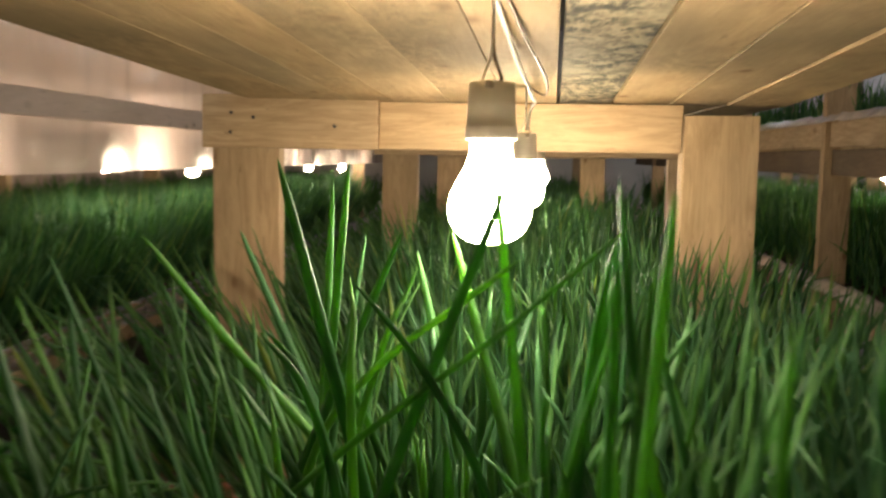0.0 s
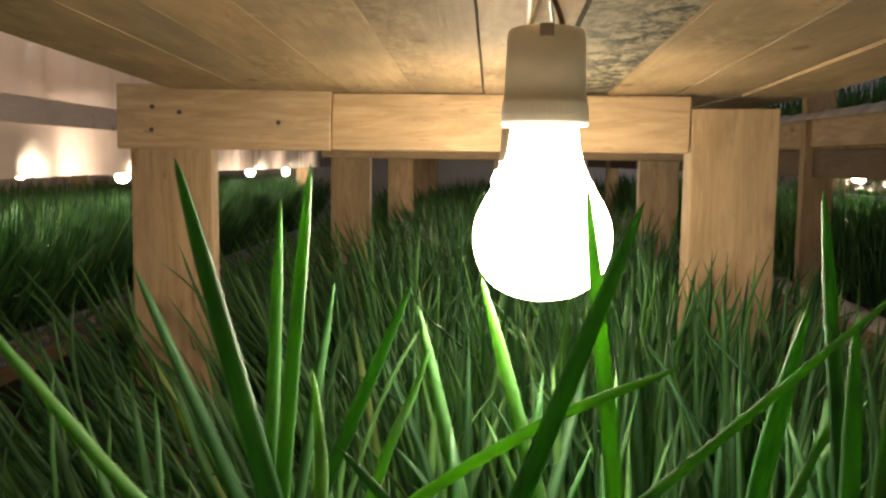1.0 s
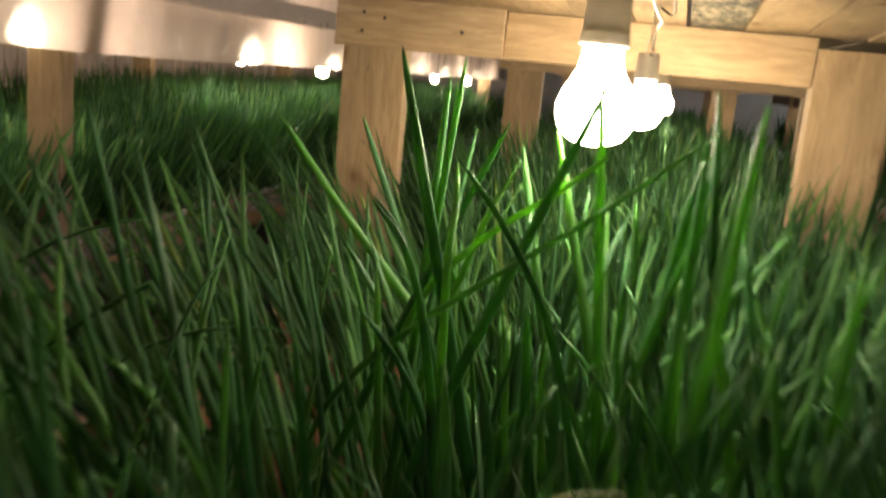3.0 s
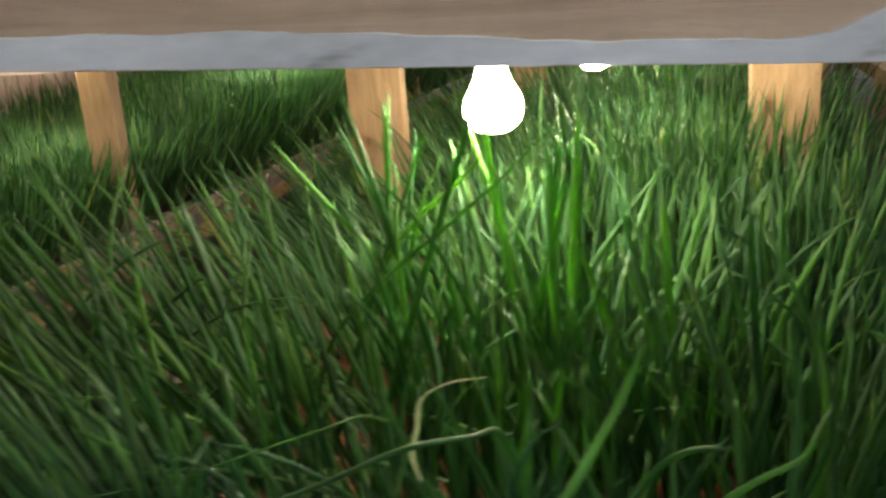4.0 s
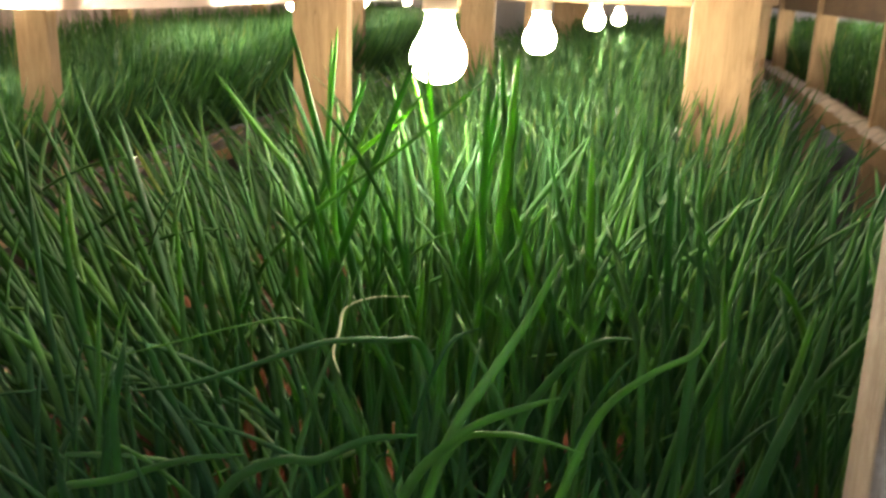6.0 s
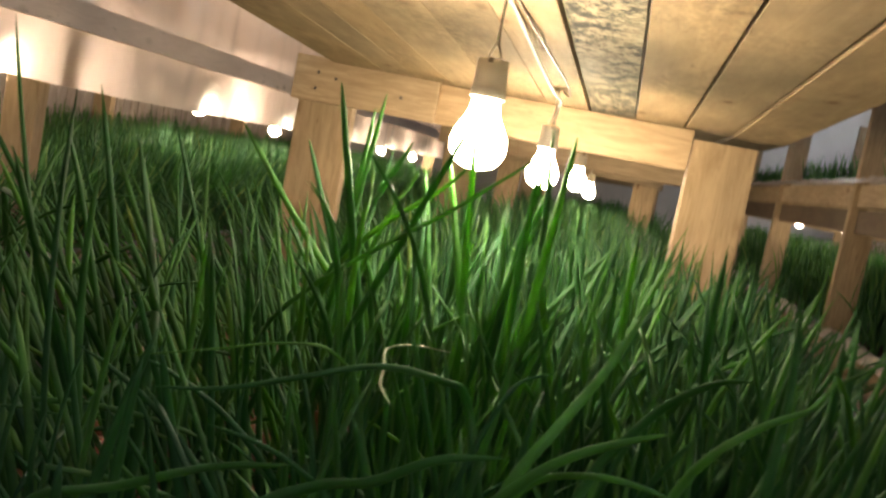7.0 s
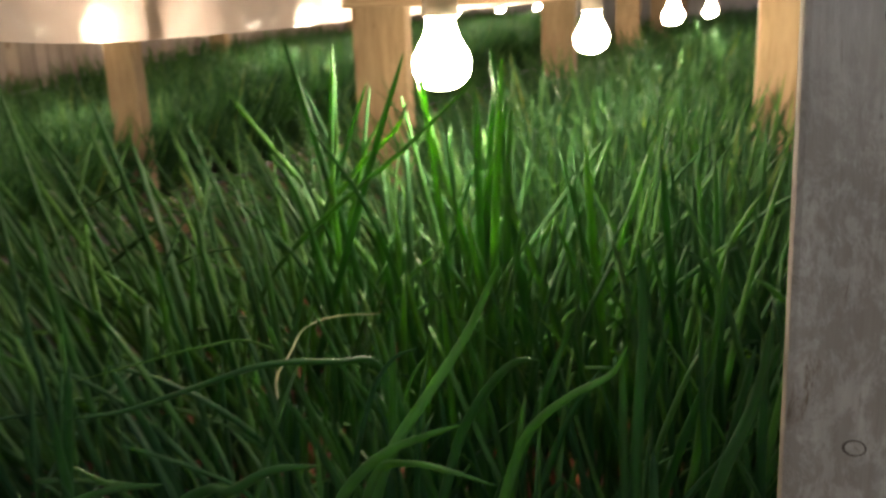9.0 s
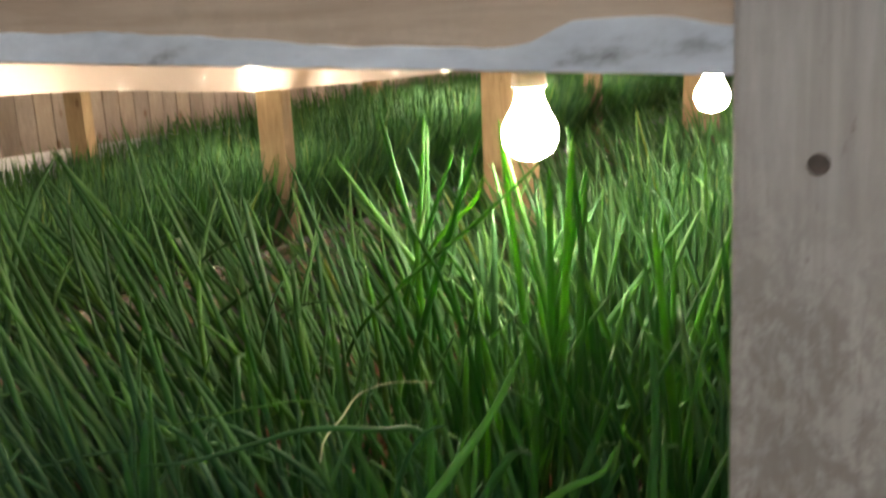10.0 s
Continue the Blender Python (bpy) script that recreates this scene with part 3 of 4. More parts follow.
def hanging_lamp(x, y, z, top, sway=0.0):
    """A lit bulb in a holder that hangs by two thin wires; z is the bulb's lowest point, top the boards above."""
    lamp = tagged(new("hanging_lamp"), "lit opal light bulb in an ivory holder on thin wires", "lamp", "hanging bulbs")
    lamp.matrix_basis = pose(x, y, z, 0, 0, sway)
    for k in ("glass", "holder", "clip"):
        ob = new(k, LAMP[k])
        ob.parent = lamp
        if k == "holder":
            grip = new("grip_ring", LAMP["grip_ring"])
            grip.parent = ob
    h = top - z
    for s, mat in ((-1, white_wire), (1, dark_wire)):
        bm = bmesh.new()
        tube(bm, spline([(0.0085 * s, 0, 0.124), (0.0065 * s, 0, 0.134), (0.001 * s, 0, 0.150), (0.0006 * s, 0.001, max(0.156, h))], 5), 0.0013, 6)
        part("wire", bm, mat, lamp, "thin white wire" if s < 0 else "thin brown wire", True)
    return lamp


MID = [(0.0, 0.62, 0.380), (0.024, 1.431, 0.363), (0.06, 2.68, 0.362), (0.085, 4.3, 0.325)]
for i, (x, y, z) in enumerate(MID):
    hanging_lamp(x, y, z, deck_z(y), -4 if i == 0 else 10 * i)
for y, z in ((0.82, 0.39), (2.10, 0.385), (3.50, 0.363), (4.49, 0.324), (5.8, 0.32), (7.0, 0.316), (8.3, 0.30)):
    hanging_lamp(-1.745, y, z, 0.61, 20)
# the tier above, behind the polythene
tagged(board("shelf_deck", (-2.80, -0.4, 1.42), (LX - 0.002, 9.6, 1.444), deck_wood, None), "upper shelf boards of the film-hung rack", "shelf", kind="structure")
for y in (0.7, 2.0, 3.3, 4.6, 5.9, 7.2):
    hanging_lamp(-1.95, y, 1.15, 1.42, 20)
for y, z in ((4.36, 0.368), (5.83, 0.40), (7.16, 0.39)):
    hanging_lamp(1.75, y, z, 0.50, 30)
film_sheet(RX + 1.24, 0.3, 9.4, 0.27, 0.50, "milky polythene hanging at the back of the two-tier rack", 14.0, 0.02)

# cable along the boards, looped to each lamp
bm = bmesh.new()
tube(bm, spline([(-0.006, 0.62, 0.591), (-0.002, 0.72, 0.588), (0.012, 0.95, 0.566), (0.032, 1.2, 0.540), (0.037, 1.37, 0.538), (0.031, 1.42, 0.530), (0.026, 1.429, 0.497)], 14), 0.0028, 8)
tagged(part("cable", bm, white_wire, None, "", True), "white cable sagging along the shelf boards between lamps", "cable")
bm = bmesh.new()
tube(bm, spline([(0.002, 0.63, 0.5935), (0.024, 0.9, 0.578), (0.052, 1.15, 0.556), (0.05, 1.38, 0.552), (0.034, 1.432, 0.5655)], 14), 0.0019, 8)
tagged(part("cable", bm, dark_wire, None, "", True), "thin brown cable sagging beside the white one", "cable")


# ---- onions ----
def leaf_points(lean, bend, length, nseg, kink=0.0, kink_at=0.6, power=2.0):
    """The middle line of a leaf that leans and bends towards +x: points and how far along they lie."""
    x = z = 0.0
    pts = [(0.0, 0.0, 0.0)]
    for i in range(nseg):
        s = (i + 0.5) / nseg
        a = lean + bend * s ** power + (kink if s > kink_at else 0.0)
        x += math.sin(a) * length / nseg
        z += math.cos(a) * length / nseg
        pts.append((x, (i + 1) / nseg, z))
    return pts


def leaf_width(s):
    """Hollow leaf: narrow sheath, full middle, drawn out to a tip."""
    return (0.72 + 0.28 * min(1, s / 0.3)) * (1 - 0.5 * max(0.0, (s - 0.5) / 0.5) ** 2) * (1 - 0.7 * max(0.0, (s - 0.92) / 0.08) ** 2)


def leaf_ring(pts, i, width, sides, flat):
    x, s, z = pts[i]
    x0, _, z0 = pts[max(0, i - 1)]
    x1, _, z1 = pts[min(len(pts) - 1, i + 1)]
    d = math.hypot(x1 - x0, z1 - z0) or 1
    nx, nz = (z1 - z0) / d, -(x1 - x0) / d
    w = width * 0.5 * leaf_width(s)
    return [(x + nx * w * flat * math.cos(2 * math.pi * k / sides), w * math.sin(2 * math.pi * k / sides), z + nz * w * flat * math.cos(2 * math.pi * k / sides)) for k in range(sides)]


def leaf_mesh(lean, bend, length, width, nseg=14, sides=7, flat=0.7, kink=0.0, kink_at=0.6):
    bm = bmesh.new()
    pts = leaf_points(lean, bend, length, nseg, kink, kink_at)
    rings = [[bm.verts.new(p) for p in leaf_ring(pts, i, width, sides, flat)] for i in range(nseg)]
    tip = bm.verts.new((pts[-1][0], 0, pts[-1][2]))
    for a, b in zip(rings, rings[1:]):
        for k in range(sides):
            bm.faces.new((a[k], a[(k + 1) % sides], b[(k + 1) % sides], b[k]))
    for k in range(sides):
        bm.faces.new((rings[-1][k], rings[-1][(k + 1) % sides], tip))
    bmesh.ops.recalc_face_normals(bm, faces=bm.faces)
    return mesh_of("leaf", bm, leaf_one, True)


def bulb_mesh(seed):
    bm = bmesh.new()
    lathe(bm, [(0.003, -0.022), (0.012, -0.020), (0.021, -0.010), (0.0235, 0.002), (0.020, 0.014), (0.012, 0.026), (0.008, 0.038), (0.007, 0.055)], 12)
    for v in bm.verts:
        v.co *= 1 + 0.06 * noise.noise(v.co * 60 + Vector((seed, 0, 0)))
    return mesh_of("bulb", bm, skin_mat, True)


rng = random.Random(11)
LEAVES = []
for i in range(44):
    kinked = i % 15 == 0
    LEAVES.append(leaf_mesh(radians(rng.uniform(1, 6)), radians(rng.choice((5, 9, 14, 22, 34, 60)) * rng.uniform(0.6, 1.2)), 0.44, rng.uniform(0.0058, 0.0108), 14, 7, rng.uniform(0.55, 0.9), radians(rng.uniform(50, 95)) if kinked else 0.0, rng.uniform(0.5, 0.75)))
BULBS = [bulb_mesh(i) for i in range(5)]


def tilt_at(x):
    """How the stand leans: outwards towards both sides of the bed."""
    if x < 0.0:
        return -min(43.0, -x * 112)
    if x < 0.32:
        return 0.0
    return min(20.0, (x - 0.32) * 95)


def grow_plant(x, y, z, height, n, lean_x):
    """One onion with its leaves, each a mesh of its own."""
    plant = tagged(new("onion_plant"), "sprouting brown onion with tall green hollow leaves, set in soil", "plant", "onion plants")
    plant.matrix_basis = pose(x, y, z)
    b = new("bulb", rng.choice(BULBS))
    b.parent = plant
    b.matrix_basis = pose(0, 0, 0.012, 0, 0, rng.uniform(0, 360)) @ Matrix.Scale(rng.uniform(0.8, 1.15), 4)
    b["label"] = "brown-skinned onion bulb"
    for _ in range(n):
        ob = new("leaf", rng.choice(LEAVES))
        ob.parent = plant
        s = height * rng.uniform(0.6, 1.06) / 0.44
        ob.matrix_basis = pose(rng.uniform(-0.006, 0.006), rng.uniform(-0.006, 0.006), 0.035, rng.gauss(0, 7), lean_x + rng.gauss(0, 11) + (rng.uniform(-45, 45) if rng.random() < 0.08 else 0.0), 0) @ pose(0, 0, 0, 0, 0, rng.uniform(0, 360)) @ Matrix.Diagonal((s, s ** 0.3, s, 1))


def bed_spots(x0, x1, y0, y1, step, jitter):
    r = []
    ny = int((y1 - y0) / step)
    for j in range(ny + 1):
        off = (j % 2) * step / 2
        x = x0 + off
        while x < x1:
            r.append((x + rng.uniform(-jitter, jitter), y0 + j * step + rng.uniform(-jitter, jitter)))
            x += step
    return r


NEAR_Y = 0.80
for x, y in bed_spots(-0.55, 0.53, 0.12, NEAR_Y, 0.055, 0.013):
    h = 0.43 + 0.05 * noise.noise(Vector((x * 3, y * 3, 1)))
    if math.hypot(x, y - 0.62) < 0.06:
        h = 0.36
    elif abs(x) < 0.3 and y < 0.5:
        h = 0.39
    if x < -0.15:
        h += 0.125 * min(1.0, (-0.15 - x) / 0.12)
    if y < 0.2:
        h -= 0.05
    thin = -0.45 < x < -0.13 and 0.5 < y
    grow_plant(x, y, SOIL, h, rng.choice((1, 2, 2, 3) if thin else (3, 4, 4, 5) if y < 0.2 else (4, 5, 5, 6)), tilt_at(x))


def path_leaf(points, width, material=None, flat=0.65, sides=8):
    """A leaf drawn along a smooth run of points from its sheath to its tip."""
    pts = spline(points, 9)
    run = [0.0]
    for a, b in zip(pts, pts[1:]):
        run.append(run[-1] + (b - a).length)
    bm = bmesh.new()
    rings, side = [], None
    for i, p in enumerate(pts[:-1]):
        d = (pts[i + 1] - pts[max(0, i - 1)]).normalized()
        u = Vector((1, 0, 0)) if side is None else side
        u = (u - d * u.dot(d)).normalized()
        side, v, w = u, d.cross(u), width * 0.5 * leaf_width(run[i] / run[-1])
        rings.append([bm.verts.new(p + u * w * math.cos(2 * math.pi * k / sides) + v * w * flat * math.sin(2 * math.pi * k / sides)) for k in range(sides)])
    tip = bm.verts.new(pts[-1])
    for a, b in zip(rings, rings[1:]):
        for k in range(sides):
            bm.faces.new((a[k], a[(k + 1) % sides], b[(k + 1) % sides], b[k]))
    for k in range(sides):
        bm.faces.new((rings[-1][k], rings[-1][(k + 1) % sides], tip))
    bmesh.ops.recalc_face_normals(bm, faces=bm.faces)
    return mesh_of("leaf", bm, material or leaf_one, True)


def lone_plant(points, width, material=None, label="", root=None):
    """An onion with one long leaf that stands out from the rest."""
    base = Vector(root or points[0])
    plant = tagged(new("onion_plant"), label or "sprouting brown onion with one long thick green leaf, set in soil", "plant", "onion plants")
    plant.matrix_basis = pose(base.x, base.y, SOIL)
    b = new("bulb", BULBS[0])
    b.parent = plant
    b.matrix_basis = pose(0, 0, 0.012)
    b["label"] = "brown-skinned onion bulb"
    ob = new("leaf", path_leaf([Vector(p) - Vector((base.x, base.y, SOIL)) for p in points], width, material))
    ob.parent = plant


# upright leaves round the lamp: tip x, y, z, a lower point's x, z, and the width
TALL = [
    (-0.144, 0.518, 0.447, -0.111, 0.324, 0.0115), (-0.098, 0.543, 0.445, -0.110, 0.315, 0.0085),
    (-0.119, 0.584, 0.429, -0.124, 0.313, 0.0085), (0.018, 0.462, 0.435, -0.016, 0.346, 0.0090),
    (0.008, 0.520, 0.439, 0.021, 0.325, 0.0085), (0.090, 0.511, 0.438, 0.102, 0.330, 0.0085),
    (0.096, 0.455, 0.413, 0.024, 0.348, 0.0052), (-0.057, 0.536, 0.398, -0.083, 0.337, 0.0085),
    (-0.105, 0.649, 0.383, -0.115, 0.323, 0.0080), (-0.242, 0.731, 0.378, -0.201, 0.284, 0.0110),
    (-0.061, 0.640, 0.373, -0.042, 0.290, 0.0100), (-0.029, 0.613, 0.391, -0.011, 0.326, 0.0100),
    (0.118, 0.455, 0.432, 0.112, 0.336, 0.0100), (0.099, 0.544, 0.386, 0.083, 0.312, 0.0110),
    (0.180, 0.664, 0.322, 0.147, 0.273, 0.0100), (-0.285, 0.610, 0.383, -0.219, 0.304, 0.0100)]
for tx, ty, tz, lx, lz, w in TALL:
    k = (tx - lx) / (tz - lz)
    up = [(lx, ty, lz), ((lx + tx) / 2, ty, (lz + tz) / 2), (tx, ty, tz)]
    if abs(k) > 0.7:                      # sprawling: straight for long, rooted to the side
        sx, sz = lx - 0.16 * k, lz - 0.16
        down = [(sx - 0.05 * k, ty + 0.01, SOIL + 0.03), (sx - 0.035 * k, ty + 0.005, (SOIL + sz) / 2 + 0.03), (sx, ty, sz)]
    else:
        bx = lx - 0.8 * k * (lz - SOIL)
        down = [(bx, ty + 0.01, SOIL + 0.03), (bx + 0.45 * (lx - bx), ty + 0.005, (SOIL + 0.03 + lz) / 2)]
    lone_plant(down + up, 0.98 * w)
# the dark leaf that lies across, and a snapped one
lone_plant([(0.05, 0.42, SOIL + 0.03), (0.04, 0.415, 0.12), (0.005, 0.405, 0.27), (-0.033, 0.40, 0.339), (-0.067, 0.40, 0.379)], 0.0065)
lone_plant([(-0.06, 0.46, SOIL + 0.03), (-0.08, 0.45, 0.2), (-0.107, 0.44, 0.308), (-0.134, 0.44, 0.340)], 0.0080)
# leaves that have toppled or arch over at the front of the bed
TOPPLED = "sprouting onion whose long leaf has toppled over sideways"
FLAT = "sprouting onion whose thick leaf lies almost flat"
lone_plant([(0.146, 0.225, SOIL + 0.03), (0.128, 0.218, 0.055), (0.087, 0.21, 0.22), (0.073, 0.17, 0.239), (0.037, 0.13, 0.249), (-0.006, 0.105, 0.237), (-0.049, 0.09, 0.223), (-0.089, 0.076, 0.218)], 0.0076, None, TOPPLED)
lone_plant([(0.005, 0.245, SOIL + 0.03), (0.007, 0.225, 0.199), (-0.015, 0.2, 0.234), (-0.037, 0.16, 0.242), (-0.085, 0.14, 0.23), (-0.13, 0.12, 0.219)], 0.0034, None, TOPPLED)
lone_plant([(0.061, 0.273, 0.237), (0.035, 0.25, 0.241), (0.022, 0.22, 0.241), (0.03, 0.18, 0.236), (0.036, 0.15, 0.232), (0.051, 0.124, 0.227)], 0.0024, dry_leaf, "sprouting onion with one thin withered yellow leaf, broken off and fallen", (0.06, 0.29, SOIL))
lone_plant([(0.078, 0.130, SOIL + 0.03), (0.096, 0.123, 0.046), (0.134, 0.115, 0.201), (0.156, 0.13, 0.24), (0.178, 0.15, 0.278), (0.197, 0.162, 0.323)], 0.0082)
lone_plant([(0.123, 0.135, SOIL + 0.03), (0.141, 0.128, 0.053), (0.18, 0.12, 0.216), (0.193, 0.11, 0.243), (0.211, 0.1, 0.272), (0.233, 0.075, 0.297), (0.248, 0.062, 0.304)], 0.0073, None, "sprouting onion with a leaf arching over at its tip")
lone_plant([(0.168, 0.105, SOIL + 0.03), (0.186, 0.098, 0.058), (0.225, 0.09, 0.226), (0.24, 0.08, 0.258), (0.261, 0.075, 0.28), (0.282, 0.075, 0.295), (0.29, 0.074, 0.312)], 0.0067, None, "sprouting onion with a thick leaf leaning out of the bed")
lone_plant([(0.062, 0.085, SOIL + 0.03), (0.078, 0.078, 0.035), (0.114, 0.07, 0.179), (0.142, 0.055, 0.224), (0.163, 0.05, 0.245), (0.19, 0.045, 0.262), (0.21, 0.042, 0.272)], 0.0080, None, "sprouting onion with a thick leaf leaning out of the bed")
lone_plant([(-0.075, 0.12, SOIL + 0.03), (-0.060, 0.11, 0.06), (-0.015, 0.085, 0.155), (0.029, 0.07, 0.188), (0.062, 0.045, 0.207), (0.098, 0.035, 0.232), (0.132, 0.03, 0.243)], 0.0084, None, FLAT)
lone_plant([(-0.173, 0.125, SOIL + 0.03), (-0.175, 0.105, 0.094), (-0.153, 0.08, 0.129), (-0.092, 0.06, 0.159), (-0.027, 0.045, 0.193), (0.019, 0.04, 0.207)], 0.0079, None, FLAT)
lone_plant([(0.028, 0.135, SOIL + 0.03), (0.03, 0.115, 0.151), (0.008, 0.09, 0.186), (-0.016, 0.08, 0.199), (-0.051, 0.08, 0.203)], 0.0058, None, FLAT)
lone_plant([(0.297, 0.115, SOIL + 0.03), (0.309, 0.108, 0.058), (0.337, 0.1, 0.226), (0.354, 0.11, 0.277), (0.359, 0.112, 0.32)], 0.0086)
lone_plant([(0.285, 0.165, SOIL + 0.03), (0.285, 0.158, 0.064), (0.287, 0.15, 0.238), (0.288, 0.155, 0.289), (0.283, 0.159, 0.345)], 0.0079)
lone_plant([(0.053, 0.155, SOIL + 0.03), (0.072, 0.148, 0.063), (0.115, 0.14, 0.236), (0.126, 0.15, 0.255), (0.146, 0.15, 0.266)], 0.0047, None, TOPPLED)
lone_plant([(0.083, 0.095, SOIL + 0.03), (0.101, 0.088, 0.05), (0.141, 0.08, 0.21), (0.172, 0.06, 0.234), (0.2, 0.05, 0.239), (0.227, 0.05, 0.234)], 0.0063, None, FLAT)
# a leaf that slants across under the lamp, and a stout one leaning beside it
lone_plant([(-0.16, 0.55, SOIL + 0.03), (-0.15, 0.54, 0.10), (-0.115, 0.53, 0.245), (-0.067, 0.52, 0.306), (-0.013, 0.50, 0.351), (0.028, 0.441, 0.390)], 0.0062, None, TOPPLED)
lone_plant([(0.055, 0.545, SOIL + 0.03), (0.066, 0.54, 0.12), (0.079, 0.535, 0.316), (0.091, 0.519, 0.398)], 0.0095)
# more leaves that stand out round the lamp
lone_plant([(0.087, 0.480, SOIL + 0.03), (0.087, 0.475, 0.108), (0.087, 0.47, 0.326), (0.087, 0.47, 0.364), (0.086, 0.47, 0.399)], 0.0100)
lone_plant([(0.098, 0.510, SOIL + 0.03), (0.102, 0.505, 0.104), (0.11, 0.5, 0.317), (0.112, 0.5, 0.348), (0.114, 0.5, 0.378)], 0.0095)
lone_plant([(0.012, 0.530, SOIL + 0.03), (0.037, 0.525, 0.104), (0.087, 0.52, 0.317), (0.094, 0.52, 0.335), (0.104, 0.52, 0.36)], 0.0075)
lone_plant([(-0.077, 0.510, SOIL + 0.03), (-0.081, 0.505, 0.094), (-0.088, 0.5, 0.298), (-0.09, 0.52, 0.331), (-0.097, 0.54, 0.363)], 0.0080)
lone_plant([(-0.031, 0.510, SOIL + 0.03), (-0.062, 0.505, 0.095), (-0.123, 0.5, 0.299), (-0.133, 0.49, 0.319), (-0.145, 0.48, 0.335)], 0.0070)
lone_plant([(-0.156, 0.560, SOIL + 0.03), (-0.127, 0.555, 0.108), (-0.068, 0.55, 0.325), (-0.059, 0.56, 0.345), (-0.051, 0.57, 0.366)], 0.0070)


def leaf_field(name, spots, z, height, per, label, lean=None, nseg=7, sides=4, width=(0.0075, 0.0125), seed=3, droop=1.0, stature=None, spread=0.15):
    """A whole stand of leaves too many to count, as one mesh of real leaves."""
    r = random.Random(seed)
    verts, faces = [], []
    for x, y in spots:
        hh = height * (1 + 0.14 * noise.noise(Vector((x * 3, y * 3, seed))))
        if stature:
            hh *= stature(x, y)
        if hh < 0.05:
            continue
        tx = radians(lean(x)) if lean else 0.0
        for _ in range(per if isinstance(per, int) else r.choice(per)):
            bend = radians(r.choice((6, 10, 16, 26, 50)) * r.uniform(0.5, 1.3)) * droop
            kink = radians(r.uniform(40, 95)) if r.random() < 0.04 else 0.0
            pts = leaf_points(radians(r.uniform(0, 10)), bend, hh * r.uniform(0.5, 1.08), nseg, kink, r.uniform(0.5, 0.8))
            w = r.uniform(*width)
            fl = r.uniform(0.5, 0.9)
            m = Matrix.Translation((x + r.uniform(-0.01, 0.01), y + r.uniform(-0.01, 0.01), z)) @ Matrix.Rotation(tx + r.gauss(0, spread), 4, "Y") @ Matrix.Rotation(r.gauss(0, 0.12), 4, "X") @ Matrix.Rotation(r.uniform(0, 6.2832), 4, "Z")
            base = len(verts)
            for i in range(nseg):
                for p in leaf_ring(pts, i, w, sides, fl):
                    verts.append(tuple(m @ Vector(p)))
            verts.append(tuple(m @ Vector((pts[-1][0], 0, pts[-1][2]))))
            for i in range(nseg - 1):
                a, b = base + i * sides, base + (i + 1) * sides
                for k in range(sides):
                    faces.append((a + k, a + (k + 1) % sides, b + (k + 1) % sides, b + k))
            a, t = base + (nseg - 1) * sides, base + nseg * sides
            for k in range(sides):
                faces.append((a + k, a + (k + 1) % sides, t))
    me = bpy.data.meshes.new(name)
    me.from_pydata(verts, [], faces)
    me.materials.append(leaf_many)
    me.shade_smooth()
    return tagged(new(name, me), label, "plants", kind="stuff")


# the thin strip beside the gangway: few leaves, so that the brown bulbs show
THIN_END = 1.72
thin_spots = bed_spots(-0.60, -0.15, NEAR_Y + 0.04, THIN_END, 0.060, 0.014)
leaf_field("onion_leaves", thin_spots, SOIL + 0.03, 0.45, (2, 3, 3), "sparse green onion leaves along the edge of the middle bed", tilt_at, 9, 6, (0.0056, 0.0098), seed=12)
bm = bmesh.new()
for x, y in thin_spots:
    lathe(bm, [(0.003, -0.022), (0.012, -0.020), (0.022, -0.010), (0.0250, 0.003), (0.021, 0.015), (0.012, 0.027), (0.008, 0.039), (0.006, 0.052)], 10, (x, y, SOIL + 0.02 + rng.uniform(0, 0.008)))
tagged(part("onion_bulbs", bm, skin_mat, None, "", True), "brown-skinned onion bulbs in rows, half set in the soil", "onions", kind="stuff")


def middle_stature(x, y):
    """Thin along one side of the bed, and shorter where the second lamp hangs."""
    if x < -0.14 and y < THIN_END:
        return 0.0                        # the thin strip beside the gangway, planted singly
    side = 0.03 * min(1.0, max(0.0, -0.22 - x) / 0.15)
    return 1.0 - side - (0.12 if math.hypot(x - 0.024, y - 1.43) < 0.12 else 0.0)


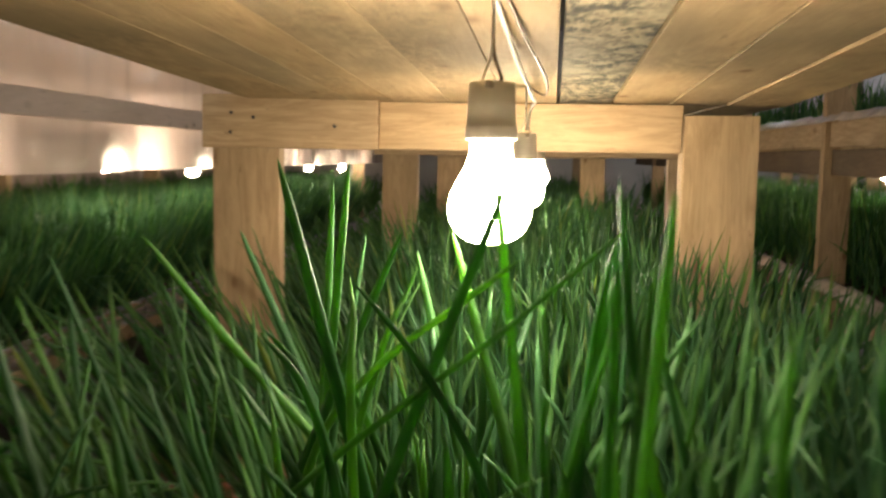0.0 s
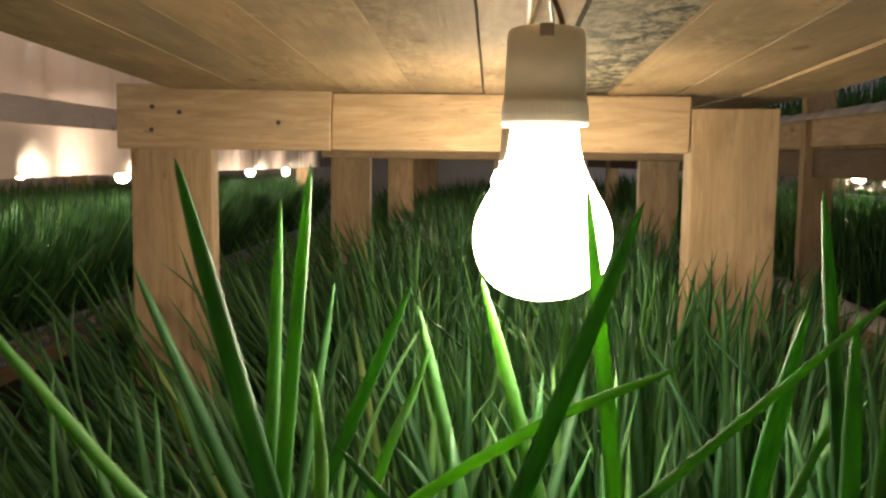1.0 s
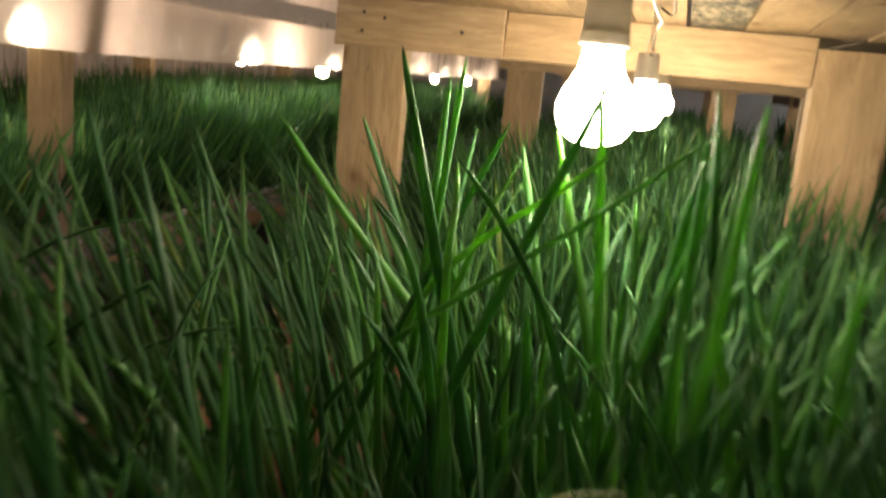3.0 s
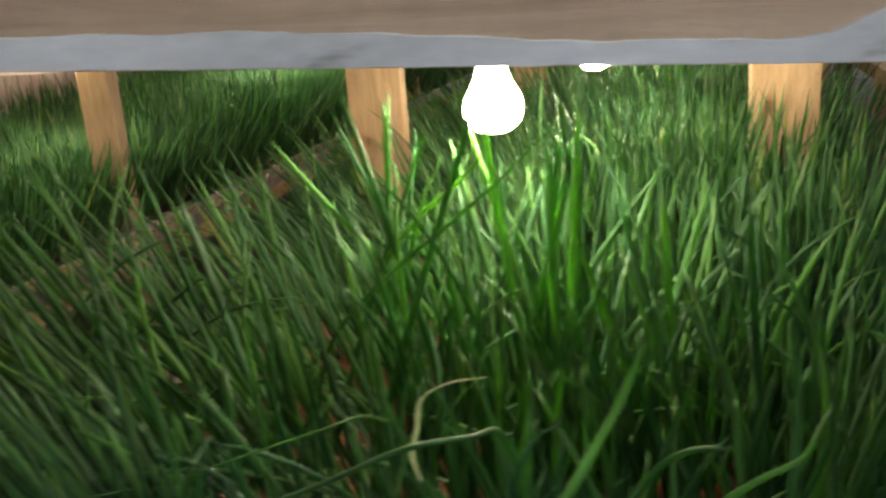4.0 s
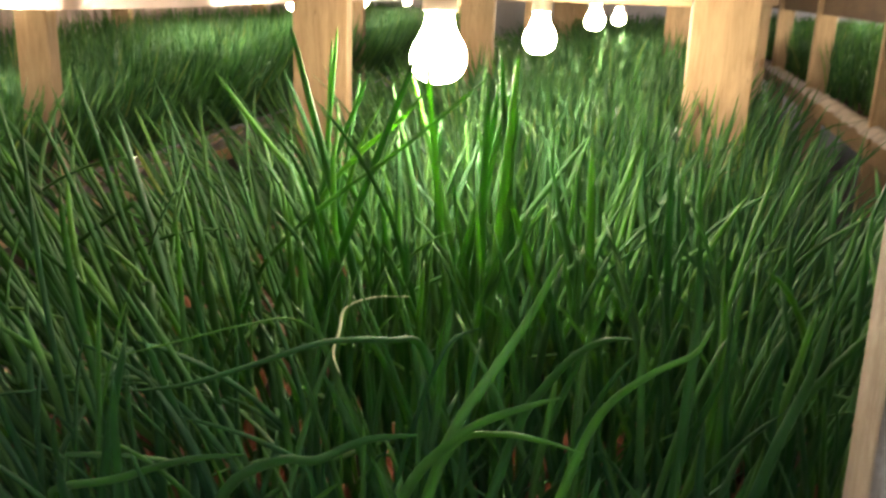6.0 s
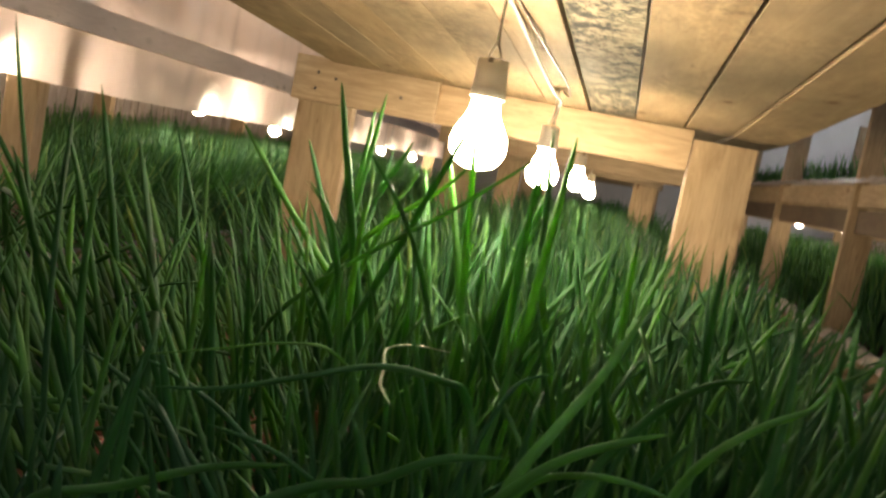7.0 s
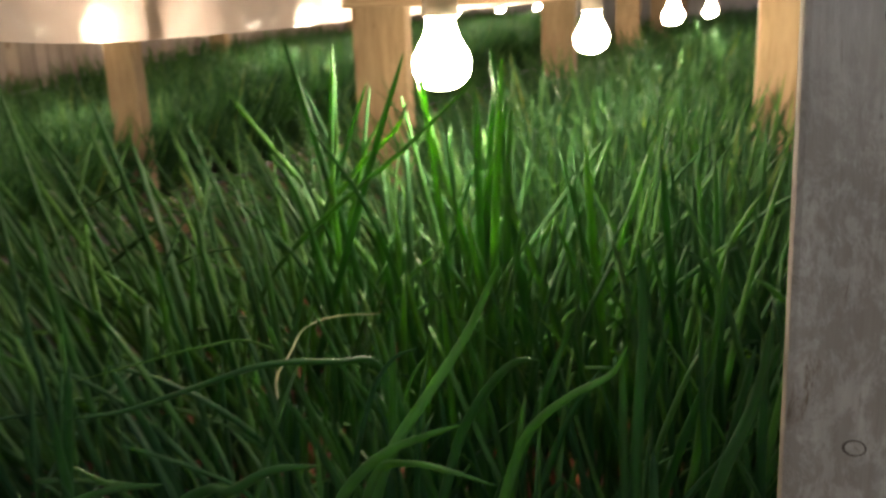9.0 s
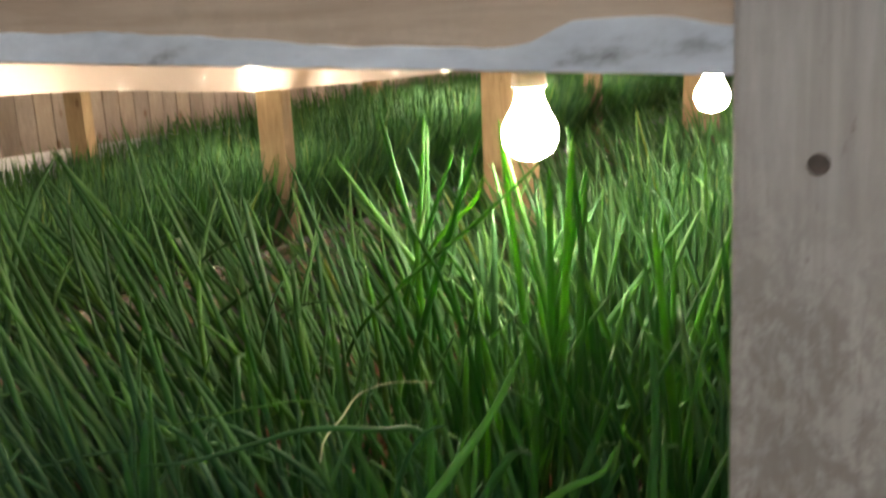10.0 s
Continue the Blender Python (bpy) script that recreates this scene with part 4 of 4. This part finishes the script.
def side_lean(x):
    """The outer plants of the side bed hang out over its edge."""
    return 26.0 * min(1.0, max(0.0, (x - (LX - 0.24)) / 0.2))


def side_stature(x, y):
    """Shorter towards the near end of the side rack."""
    return 0.62 + 0.38 * min(1.0, max(0.0, (y - 1.2) / 2.4))


leaf_field("onion_leaves", bed_spots(-0.55, 0.55, NEAR_Y + 0.03, 2.3, 0.047, 0.014), SOIL + 0.02, 0.425, (5, 5, 6), "dense stand of green onion leaves in the middle bed", tilt_at, 8, 5, (0.0052, 0.0092), seed=5, stature=middle_stature)
leaf_field("onion_leaves", bed_spots(-0.60, 0.53, 2.35, 8.8, 0.066, 0.018), SOIL + 0.02, 0.43, (4, 5), "green onion leaves further along the middle bed", tilt_at, 5, 3, (0.007, 0.012), seed=6, stature=middle_stature)
leaf_field("onion_leaves", bed_spots(-2.8, LX - 0.05, -0.3, 9.4, 0.047, 0.02), LZ, 0.46, (5, 6), "dark green onion leaves of the film-hung rack", side_lean, 5, 3, (0.007, 0.012), seed=7, droop=0.4, stature=side_stature, spread=0.10)
leaf_field("onion_leaves", bed_spots(RX + 0.09, RX + 1.15, 0.4, 9.2, 0.07, 0.02), RZ, 0.34, (4, 5), "green onion leaves in the lower bed of the two-tier rack", None, 5, 3, (0.008, 0.012), seed=8, droop=0.6)
leaf_field("onion_leaves", bed_spots(RX + 0.09, RX + 1.15, 0.4, 9.2, 0.07, 0.02), 0.58, 0.20, (4, 5), "short young onion leaves in the upper bed", None, 4, 3, (0.005, 0.009), seed=9, droop=0.5)

# upright planks that line the wall behind the side rack
bm = bmesh.new()
box(bm, (-0.009, -0.0465, -0.72), (0.009, 0.0465, 0.72), 0.003)
PLANK = mesh_of("plank", bm, plank_wood)
for i in range(104):
    plank = new("plank", PLANK)
    plank.parent = wall_west
    plank.matrix_parent_inverse = wall_west.matrix_basis.inverted()
    plank.matrix_basis = pose(X0 + 0.012 + rng.uniform(0, 0.004), -0.45 + 0.098 * i, Z0 + 0.722, 0, 0, 180 * (i % 2))
